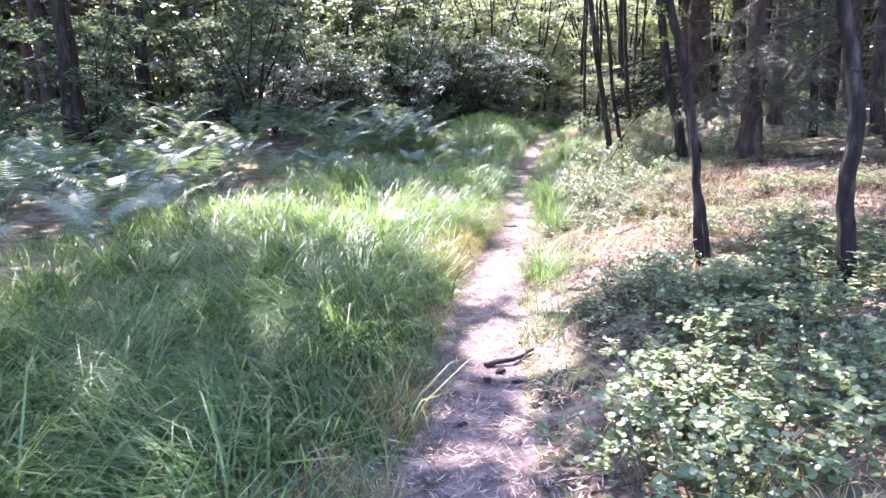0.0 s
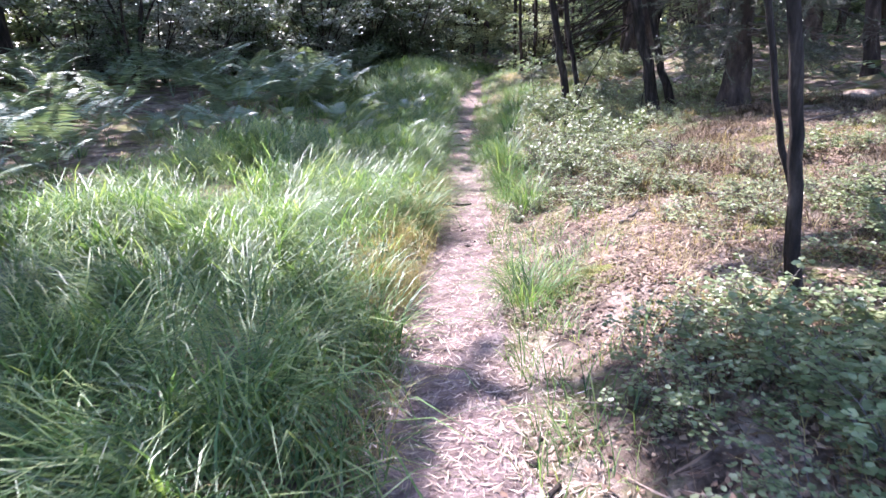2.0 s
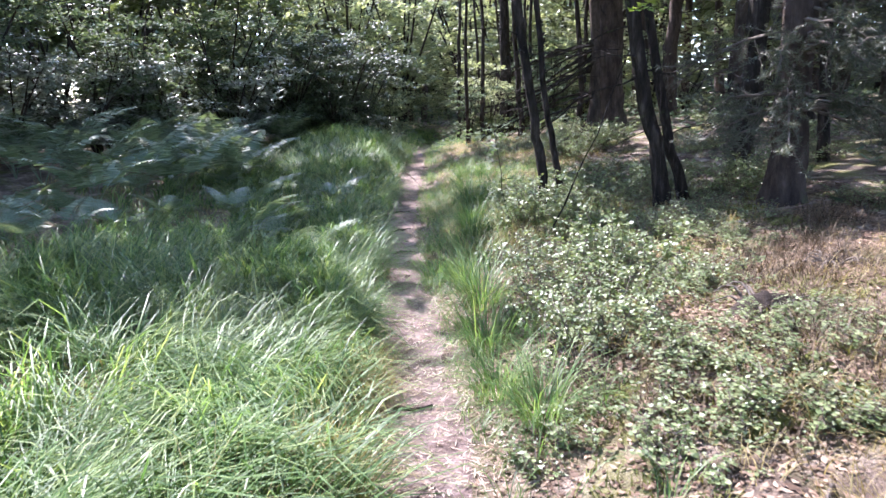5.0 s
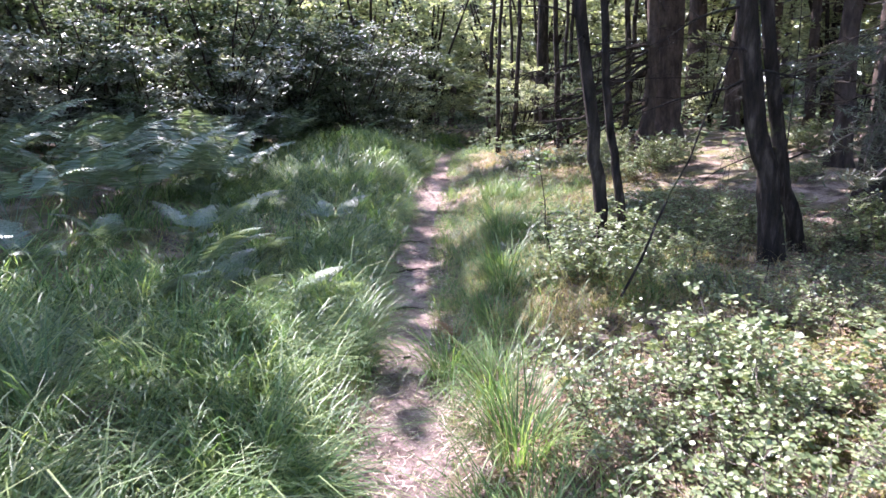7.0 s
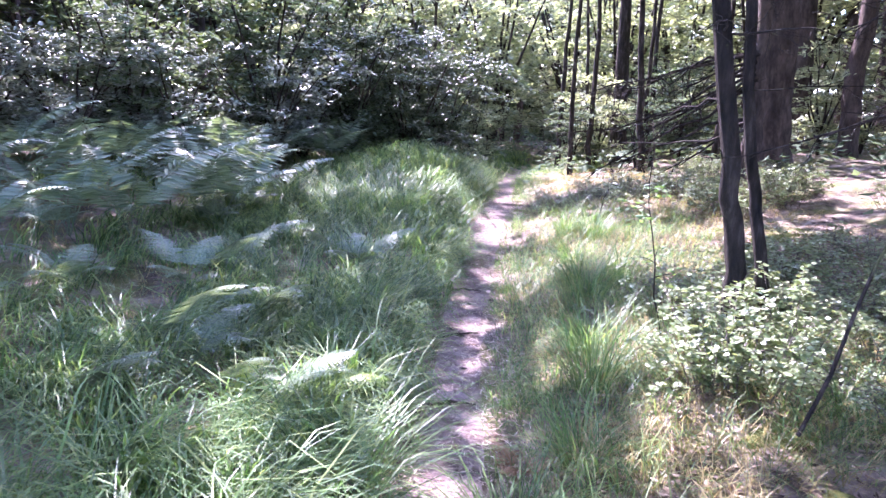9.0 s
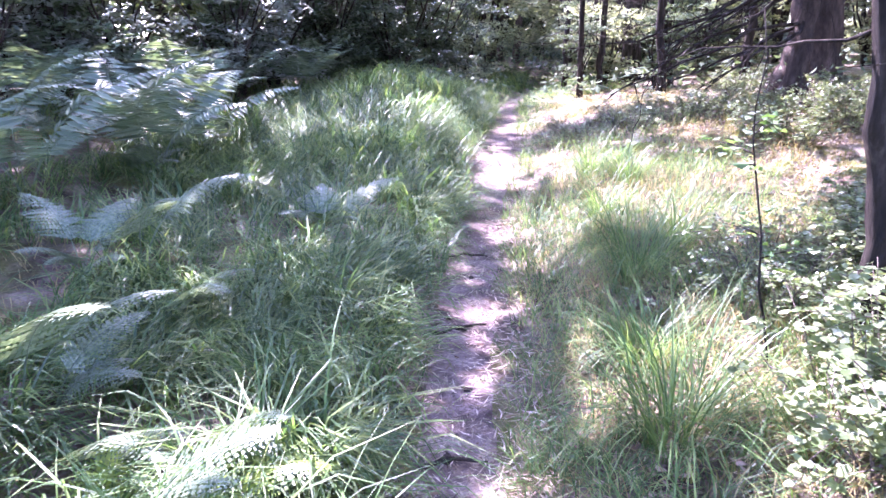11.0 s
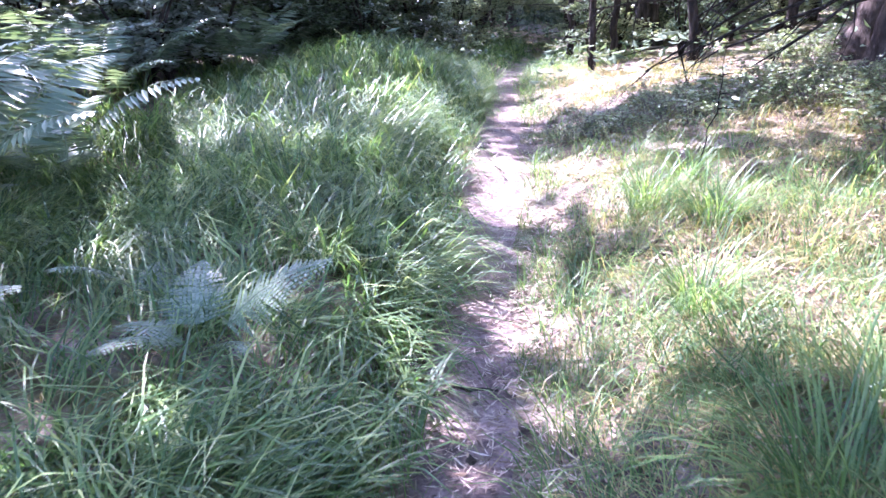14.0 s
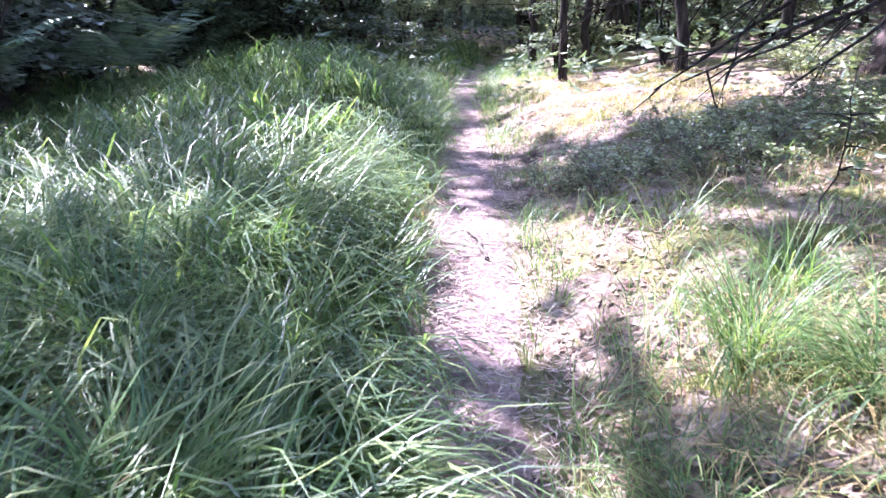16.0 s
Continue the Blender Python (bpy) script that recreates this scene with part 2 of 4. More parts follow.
# ---- the lie of the land ----
PATH_Y = [-12, 0, 2.5, 4, 5.65, 7, 8.3, 9.8, 11.4, 13, 14.6, 16, 17.7, 19.2, 21.5, 24.9, 30, 45, 80]
PATH_X = [-0.3, 0, 0.06, 0.17, 0.36, 0.6, 0.8, 1.0, 1.2, 1.4, 1.63, 1.95, 2.27, 2.58, 3.0, 3.7, 5.5, 12, 30]
WIDE_Y = [-10, 0, 4, 6.5, 8, 9.5, 12, 14, 16, 17, 20, 40]
WIDE = [0.3, 0.29, 0.28, 0.26, 0.23, 0.19, 0.185, 0.165, 0.19, 0.26, 0.2, 0.2]


def path_x(y):
    return sum(np.interp(np.asarray(y, float) + s, PATH_Y, PATH_X) for s in (-0.8, -0.4, 0, 0.4, 0.8)) / 5


def path_half(y):
    return np.interp(y, WIDE_Y, WIDE)


def lumps(x, y, scale, seed):
    """Smooth noise on a lattice, -1 to 1."""
    x, y = np.asarray(x, float) / scale, np.asarray(y, float) / scale
    xi, yi = np.floor(x), np.floor(y)
    fx, fy = x - xi, y - yi
    fx, fy = fx * fx * (3 - 2 * fx), fy * fy * (3 - 2 * fy)

    def h(a, b):
        s = np.sin(a * 127.1 + b * 311.7 + seed * 74.7) * 43758.5453
        return (s - np.floor(s)) * 2 - 1
    return (h(xi, yi) * (1 - fx) + h(xi + 1, yi) * fx) * (1 - fy) + (h(xi, yi + 1) * (1 - fx) + h(xi + 1, yi + 1) * fx) * fy


def ramp01(a, b, v):
    k = np.clip((v - a) / (b - a), 0, 1)
    return k * k * (3 - 2 * k)


def land(x, y):
    """Height of the ground."""
    x, y = np.asarray(x, float), np.asarray(y, float)
    d = x - path_x(y)
    w = path_half(y)
    z = np.interp(y, [-10, 12.5, 14, 16.5, 19, 60], [0, 0, 0.07, 0.2, 0.24, 0.3])
    z = z + 0.2 * ramp01(w, w + 0.85, d) + 0.12 * np.clip(d - 0.8, 0, 5) + 0.03 * np.clip(d - 5.8, 0, 30)
    z = z + 0.14 * ramp01(w, w + 0.5, -d) + 0.03 * np.clip(-d - 0.6, 0, 10)
    z = z + 0.16 * np.exp(-((y - 17.3) / 2.3) ** 2 - ((d + 1.3) / 0.9) ** 2)
    z = z + 0.5 * np.exp(-((y - 20.2) / 2.0) ** 2 - ((d + 1.5) / 1.25) ** 2) * ramp01(w, w + 0.6, -d)
    z = z + 0.3 * ramp01(11.5, 15.5, y) * ramp01(2.2, 4.2, -d)
    off = ramp01(w * 0.8, w + 0.5, np.abs(d))
    z = z + off * (0.07 * lumps(x, y, 1.3, 1) + 0.035 * lumps(x, y, 0.5, 2)) + 0.012 * lumps(x, y, 0.25, 3) + 0.006 * lumps(x, y, 0.1, 4)
    return z


def grid_mesh(name, xs, ys, mat, lift=0.0):
    X, Y = np.meshgrid(xs, ys, indexing="ij")
    V = np.stack([X, Y, land(X, Y) + lift], -1).reshape(-1, 3)
    a, b = len(xs), len(ys)
    i, j = np.meshgrid(np.arange(a - 1), np.arange(b - 1), indexing="ij")
    k = i * b + j
    return mesh_of(name, V, [np.stack([k, k + b, k + b + 1, k + 1], -1).reshape(-1, 4)], mat)


def spaced(lo, hi, fine, far, n):
    """Even steps between lo and hi, then ever wider ones as far as far."""
    mid = np.arange(lo, hi, fine)
    g = np.geomspace(fine, far, n)
    return np.concatenate([lo - g[::-1], mid, hi + g])


ground = tagged(new("ground", grid_mesh("ground", spaced(-5, 8, 0.085, 900, 26), spaced(-1, 24, 0.1, 900, 26), M_GROUND)),
                "forest floor of brown litter, needles and patches of moss", "ground", kind="structure")

# the trodden line, a little proud of the floor, with ragged edges
py = np.arange(-6, 34, 0.06)
cols = np.linspace(-1, 1, 17)
half = path_half(py)[:, None] * (1.06 + 0.22 * lumps(cols[None] * 0 + np.sign(cols)[None] * 7, py[:, None], 0.35, 9) + 0.1 * lumps(np.sign(cols)[None] * 5, py[:, None], 0.12, 10))
PX = path_x(py)[:, None] + cols[None] * half
PY = np.repeat(py[:, None], 17, 1)
PZ = land(PX, PY) + 0.012 * (1 - np.abs(cols[None]) ** 6) - 0.006
i, j = np.meshgrid(np.arange(len(py) - 1), np.arange(16), indexing="ij")
k = i * 17 + j
tagged(new("footpath", mesh_of("footpath", np.stack([PX, PY, PZ], -1).reshape(-1, 3), [np.stack([k, k + 1, k + 18, k + 17], -1).reshape(-1, 4)], M_PATH)),
       "narrow trodden footpath of pinkish brown earth and needles", "footpath", kind="structure")


# ---- sunlight reaches the floor through these gaps between the crowns ----
GAPS = [(-0.2, 7.4, 2.6, 1.8), (-0.3, 5.6, 0.7, 0.4), (-0.7, 3.4, 0.3, 0.25), (4.3, 7.4, 1.2, 1.0), (3.1, 6.0, 1.2, 0.7), (2.1, 5.9, 0.9, 0.6), (3.4, 8.6, 1.5, 0.6), (-4.6, 13.2, 1.3, 0.9), (2.0, 14.9, 0.3, 0.5), (2.1, 12.3, 0.4, 0.35), (3.1, 11.9, 0.6, 0.8), (2.75, 16.6, 0.4, 0.7), (1.5, 10.1, 0.5, 0.7), (2.9, 9.6, 1.0, 0.75), (2.7, 7.4, 1.9, 1.5), (1.15, 5.3, 0.75, 0.75), (2.4, 9.5, 0.9, 0.8), (1.0, 2.3, 0.6, 0.42), (1.55, 4.4, 0.45, 0.38), (0.75, 10.4, 0.35, 0.3), (1.15, 11.3, 0.3, 0.4), (0.3, 4.2, 0.45, 0.6), (2.6, 14.2, 0.5, 0.45), (-0.9, 8.3, 1.0, 0.6), (0.95, 9.4, 0.3, 0.55), (0.45, 9.9, 0.35, 0.35),
        (-3.6, 9.8, 0.75, 0.55), (2.15, 17.0, 0.75, 0.85), (2.75, 16.1, 0.35, 0.5), (4.6, 21.0, 2.8, 2.5), (0.5, 11.7, 0.5, 0.5),
        (1.3, 12.1, 0.22, 0.3), (-2.2, 16.2, 0.7, 0.5), (3.6, 14.6, 1.1, 0.6), (3.4, 13.7, 0.9, 0.5),
        (3.6, 27.5, 3, 4.5), (8, 22, 2, 2), (10.5, 24, 3, 3), (6.2, 25.2, 2.6, 2.6), (7, 16, 1, 1), (11, 17, 2, 2), (2.6, 12.0, 0.5, 0.4), (-1.9, 18.2, 2.2, 1.7), (-5.0, 15.5, 0.7, 0.5), (2.3, 11.2, 0.5, 0.45), (2.85, 15.3, 0.4, 0.35)]


def sunlit(x, y):
    s = np.zeros(np.shape(x), bool)
    wob = 0.25 * lumps(x, y, 0.45, 21) + 0.2 * lumps(x, y, 0.2, 22)
    for gx, gy, rx, ry in GAPS:
        s |= ((x - gx) / rx) ** 2 + ((y - gy) / ry) ** 2 < 1 + wob
    return s


def crowns():
    """Tall beeches round the path. Their crowns meet overhead, out of view, placed to shade the floor and leave the
    gaps open.
    """
    rng = np.random.default_rng(5)
    spots = [(-7.5, 6), (-6.5, 12.5), (-8, 19), (-3.2, 24), (-12, 14), (-11, 24), (6.5, 25.5), (-3.4, 29.5), (-12, 7), (9.6, 8.6)]
    pos = np.stack([rng.uniform(-12, 13, 50000), rng.uniform(1.5, 31, 50000)], 1)
    h = 8.2 + 1.6 * lumps(pos[:, 0], pos[:, 1], 2.2, 31) + rng.normal(0, 0.5, len(pos))
    ex, ey = pos[:, 0] - TO_SUN.x / TO_SUN.z * (h - 0.3), pos[:, 1] - TO_SUN.y / TO_SUN.z * (h - 0.3)
    thin = lumps(pos[:, 0], pos[:, 1], 0.9, 33) + 0.6 * lumps(pos[:, 0], pos[:, 1], 0.35, 34)
    keep = ~sunlit(ex, ey) & (thin > -0.9)
    open_side = (ex > -1.2) & (ex < 2.6) & (ey > 15.6) & (ey < 20.5) | (ex > 1.4) & (ex < 2.7) & (ey > 13.6) & (ey < 16) | (ex > -5) & (ex < -1) & (ey > 15.5) & (ey < 20) | (ex > -3) & (ex < 3) & (ey > 19.5)
    keep &= ~(open_side & (rng.uniform(0, 1, len(ex)) < 0.46))
    pos, h = pos[keep], h[keep]
    # extra unseen leaves, added only to deepen the shade on chosen floor patches
    ex, ey = rng.uniform(0.9, 3.0, 2000), rng.uniform(8.6, 14.3, 2000)
    h2 = 7.6 + rng.normal(0, 0.4, 2000)
    ex[1100:1350], ey[1100:1350] = rng.uniform(2.9, 6.5, 250), rng.uniform(17.0, 18.3, 250)
    ex[800:1100], ey[800:1100] = rng.uniform(3.4, 8.0, 300), rng.uniform(9.9, 12.4, 300)
    ex[:330], ey[:330] = rng.uniform(-2.4, -0.3, 330), rng.uniform(1.9, 4.9, 330)
    ex[1350:1600], ey[1350:1600] = rng.uniform(-2.2, 0.8, 250), rng.uniform(8.9, 11.2, 250)
    ex[330:800], ey[330:800] = rng.uniform(-3.0, 1.0, 470), rng.uniform(11.8, 15.4, 470)
    shut = ~sunlit(ex, ey)
    shade_leaves = np.stack([ex + TO_SUN.x / TO_SUN.z * (h2 - 0.3), ey + TO_SUN.y / TO_SUN.z * (h2 - 0.3)], 1)
    pos, h = np.concatenate([pos, shade_leaves[shut]]), np.concatenate([h, h2[shut]])
    near = np.argmin([(pos[:, 0] - sx) ** 2 + (pos[:, 1] - sy) ** 2 for sx, sy in spots], 0)
    for s, (sx, sy) in enumerate(spots):
        sel = near == s
        base = Vector((sx, sy, float(land(sx, sy)) - 0.05))
        t = thing("beech_tree", "tall broad-leaved tree with a dark trunk and spreading crown", "tree", "tall trees", Matrix.Translation(base))
        z = np.linspace(0, 8.6, 16)
        bend = np.cumsum(rng.normal(0, 0.03, (16, 2)), 0)
        so = Soup()
        tube(so, np.column_stack([bend, z]), 0.2 * (1 - z / 11) + 0.16 * np.exp(-z / 0.25), 14, 0.06, rng)
        part("trunk", so.mesh("trunk", M_BARK), t)
        mine = np.column_stack([pos[sel], h[sel]]) - np.array(base)
        for k in range(9):
            a = rng.uniform(0, 6.28)
            tip = mine[rng.integers(len(mine))]
            z0 = rng.uniform(4.8, 8)
            so = Soup()
            f = np.linspace(0, 1, 6)[:, None]
            mid = np.array([bend[9][0], bend[9][1], z0]) * (1 - f) + tip * f + np.array([0, 0, 0.5]) * np.sin(np.pi * f)
            tube(so, mid, np.linspace(0.08, 0.015, 6), 6)
            part("limb", so.mesh("limb", M_BARK), t)
        part("crown", leaves_mesh("crown", mine, rng, 0.335, M_CANOPY, 0.55, aspect=0.6), t, "crown of green leaves")


crowns()


# ---- trees beside the path ----
def limb(so, start, out, length, r, rng, droop=0.2, twigs=6, twig_len=0.4, sides=5):
    """A dead bough with side twigs, all in one mesh. Returns the points along its twigs."""
    n = 7
    f = np.linspace(0, 1, n)
    out = np.asarray(out, float)
    kink = np.cumsum(rng.normal(0, length * 0.02, (n, 3)), 0)
    pts = np.asarray(start, float) + out[None] * (f * length)[:, None] + kink
    pts[:, 2] -= droop * length * f ** 2
    pts[0] = start
    tube(so, pts, r * (1 - 0.8 * f), sides)
    tips = []
    for _ in range(twigs):
        u = rng.uniform(0.25, 1)
        p = np.array([np.interp(u, f, pts[:, c]) for c in range(3)])
        dirn = unit(out + rng.normal(0, 0.75, 3) + np.array([0, 0, -0.25]))
        L = twig_len * rng.uniform(0.4, 1.1) * (1.3 - u * 0.6)
        g = np.linspace(0, 1, 4)
        tw = p + dirn * (g * L)[:, None] + np.array([0, 0, -0.12 * L]) * (g ** 2)[:, None]
        tw[1:] += rng.normal(0, 0.03 * L, (3, 3))
        tube(so, tw, r * 0.35 * (1 - 0.8 * g), 3)
        tips.append(tw)
    return pts, tips


def trunk_mesh(rng, height, r, lean, flare=0.5, mat=None, sides=16, wander=0.02):
    z = np.concatenate([np.linspace(-0.15, 0.8, 10), np.linspace(1.0, height, 14)])
    bend = np.cumsum(rng.normal(0, wander, (24, 2)), 0) * np.clip(z, 0, 1)[:, None]
    pts = np.column_stack([lean[0] * z + bend[:, 0], lean[1] * z + bend[:, 1], z])
    so = Soup()
    a = np.linspace(0, 2 * np.pi, sides, endpoint=False)
    tube(so, pts, r * (1 - 0.6 * np.clip(z, 0, 99) / height) * (1 + flare * np.exp(-np.clip(z, 0, 9) / 0.2)), sides, 0.05, rng)
    v = so.v[0].reshape(24, sides, 3)
    root = 1 + 0.35 * flare * np.exp(-np.clip(z, 0, 9) / 0.25)[:, None] * np.sin(a * 5 + rng.uniform(0, 6))[None] + 0.05 * np.sin(a * 7)[None]
    c = pts[:, None]
    so.v[0] = (c + (v - c) * root[..., None]).reshape(-1, 3)
    return so.mesh("trunk", mat or M_BARK), pts


def dead_tree(x, y, r, lean, height=6.0, boughs=10, low=0.5, long=1.2, label="", seed=0, mat=None, name="young_spruce", flare=0.25, sides_bias=None, sink=0.0):
    rng = np.random.default_rng(seed)
    t = thing(name, label or "thin dark tree trunk with dry bare twigs", "tree", "trees beside the path", Matrix.Translation((x, y, float(land(x, y)) - sink)))
    me, pts = trunk_mesh(rng, height, r, lean, flare, mat)
    part("trunk", me, t)
    for b in range(int(boughs * 1.3)):
        z = rng.uniform(low, min(height, 4.5))
        c = [np.interp(z, pts[:, 2], pts[:, k]) for k in range(3)]
        a = rng.uniform(0, 2 * np.pi) if sides_bias is None else rng.normal(sides_bias, 0.9)
        so = Soup()
        limb(so, c, unit(np.array([math.cos(a), math.sin(a), rng.uniform(-0.25, 0.25)])), long * rng.uniform(0.5, 1.2), min(0.014, max(0.006, r * 0.15)), rng, 0.15, 7, long * 0.35)
        part("branch", so.mesh("branch", M_BARK), t, "dark dry bare branch")
    return t


# slender trees on the edge of the path
dead_tree(1.8, 4.75, 0.03, (-0.2, 0.02), 5.5, 7, 1.2, 0.8, "slender dark leaning trunk behind a bilberry bush", 11)
dead_tree(1.9, 4.9, 0.016, (-0.16, 0.02), 4.5, 4, 1.4, 0.6, "very thin bare stem leaning over a bush", 12)
dead_tree(2.4, 4.0, 0.046, (-0.24, 0.03), 6.0, 8, 0.9, 0.9, "slender dark trunk with bare twigs", 13)
dead_tree(2.95, 12.3, 0.055, (-0.17, 0.0), 7.0, 9, 0.9, 1.0, "dark trunk with pale bark flecks among bilberry", 14)
dead_tree(3.2, 12.4, 0.038, (-0.13, 0.02), 6.5, 9, 0.8, 0.9, "thin second trunk of a pair with dry twigs", 15)
dead_tree(3.95, 11.5, 0.08, (-0.17, 0.02), 8.0, 8, 1.0, 1.1, "dark leaning trunk with rough bark", 16)
dead_tree(4.3, 11.7, 0.055, (-0.2, 0.0), 7.0, 8, 0.6, 1.1, "thin curved trunk with low dry branches", 17)
dead_tree(5.3, 12.2, 0.13, (0.05, 0.0), 8.0, 9, 0.7, 1.2, "rough trunk with flecks of sun on the bark", 18)
dead_tree(7.05, 19.7, 0.35, (0.0, 0.0), 9.0, 9, 1.5, 1.6, "broad old conifer trunk with flaring roots", 19, M_BARK_PINE, "old_conifer", 0.7)
dead_tree(9.1, 20.6, 0.17, (0.05, 0.0), 9.0, 7, 1.2, 1.3, "straight conifer trunk in the wood", 20, M_BARK_PINE, "old_conifer")
dead_tree(9.9, 17.2, 0.28, (0.0, 0.0), 9.0, 7, 1.4, 1.5, "thick dark conifer trunk with flaring foot", 21, M_BARK_PINE, "old_conifer", 0.6)


def wood():
    """The conifer wood: trunks standing far apart, each with its dry lower boughs and a crown of needles."""
    rng = np.random.default_rng(77)
    kinds = []
    for k in range(5):
        t = thing("conifer", "tall dark conifer trunk in the shady wood", "tree", "trees of the wood")
        r = (0.12, 0.16, 0.2, 0.1, 0.24)[k]
        me, pts = trunk_mesh(rng, 13, r, (rng.normal(0, 0.02), rng.normal(0, 0.02)), 0.4, M_BARK_PINE, 10)
        part("trunk", me, t)
        for b in range(9):
            z = rng.uniform(1.2, 6.0)
            a = rng.uniform(0, 6.28)
            so = Soup()
            limb(so, (np.interp(z, pts[:, 2], pts[:, 0]), np.interp(z, pts[:, 2], pts[:, 1]), z), np.array([math.cos(a), math.sin(a), -0.05]), rng.uniform(0.8, 2.0), 0.022, rng, 0.12, 3, 0.6, 3)
            part("branch", so.mesh("branch", M_TWIG), t)
        n = 480
        z = rng.uniform(5.5, 13, n)
        rad = (13.6 - z) * 0.3 * np.sqrt(rng.uniform(0, 1, n))
        a = rng.uniform(0, 6.28, n)
        part("crown", leaves_mesh("crown", np.column_stack([rad * np.cos(a), rad * np.sin(a), z]), rng, 0.9, M_NEEDLE, 0.6, aspect=0.35), t, "crown of dark needles")
        kinds.append(t)
    spots = []
    tries = 0
    while len(spots) < 125 and tries < 6000:
        tries += 1
        x, y = rng.uniform(-30, 34), rng.uniform(4, 52)
        d = x - float(path_x(y))
        if -9 < x < 8 and y < 36 and d < 3.5 or -16 < x < -8 and y < 12:
            continue
        if abs(d) < 2.2 or (0 < d < 3.0 + 0.1 * y) or (x < 13 and y < 22 and x < 6.5) or (d < 0 and y < 9):
            continue
        if min([9] + [math.hypot(x - a, y - b) for a, b in spots]) < 2.0 or math.hypot(x - 7.6, y - 20.5) < 3.0:
            continue
        spots.append((x, y))
    for n, (x, y) in enumerate(spots):
        m = Matrix.Translation((x, y, float(land(x, y)) - 0.03)) @ Matrix.Rotation(rng.uniform(0, 6.28), 4, "Z") @ Matrix.Rotation(rng.normal(0, 0.02), 4, "X")
        if n < 5:
            kinds[n].matrix_basis = m
        else:
            copy_thing(kinds[n % 5], m)


wood()


# ---- leafy thicket ----
def shrub(rng, height, width, leaves, size, mat, stems=6, name="leafy_shrub", label="", low=0.1):
    t = thing(name, label, "shrub", "thicket")
    tips = []
    for s in range(stems):
        a = rng.uniform(0, 6.28)
        so = Soup()
        f = np.linspace(0, 1, 8)
        reach = width * rng.uniform(0.15, 0.5)
        pts = np.column_stack([np.cos(a) * reach * f ** 1.5, np.sin(a) * reach * f ** 1.5, height * rng.uniform(0.75, 1) * f])
        pts[1:] += np.cumsum(rng.normal(0, 0.035, (7, 3)), 0)
        tube(so, pts, (0.012 + 0.008 * height) * (1 - 0.85 * f), 5)
        for _ in range(10):
            u = rng.uniform(0.15, 1)
            p = np.array([np.interp(u, f, pts[:, c]) for c in range(3)])
            b = rng.uniform(0, 6.28)
            L = width * rng.uniform(0.15, 0.4)
            g = np.linspace(0, 1, 5)[:, None]
            tw = p + np.array([math.cos(b), math.sin(b), 0.25]) * L * g - np.array([0, 0, 0.3 * L]) * g ** 2
            tube(so, tw[[0, 2, 4]], 0.008 * (1 - 0.8 * g[[0, 2, 4], 0]), 3)
            tips.append(tw)
        part("stem", so.mesh("stem", M_BARK), t)
    tips = np.array(tips)
    pick = rng.integers(len(tips), size=leaves)
    u = rng.uniform(0.1, 1, leaves) * 4
    i0 = np.minimum(u.astype(int), 3)
    p = tips[pick, i0] + (tips[pick, i0 + 1] - tips[pick, i0]) * (u - i0)[:, None] + rng.normal(0, 0.045 * width * 0.5, (leaves, 3)) * np.array([1, 1, 0.5])
    p = p[p[:, 2] > low]
    part("foliage", leaves_mesh("foliage", p, rng, size, mat, 0.6), t, "many small green leaves")
    return t


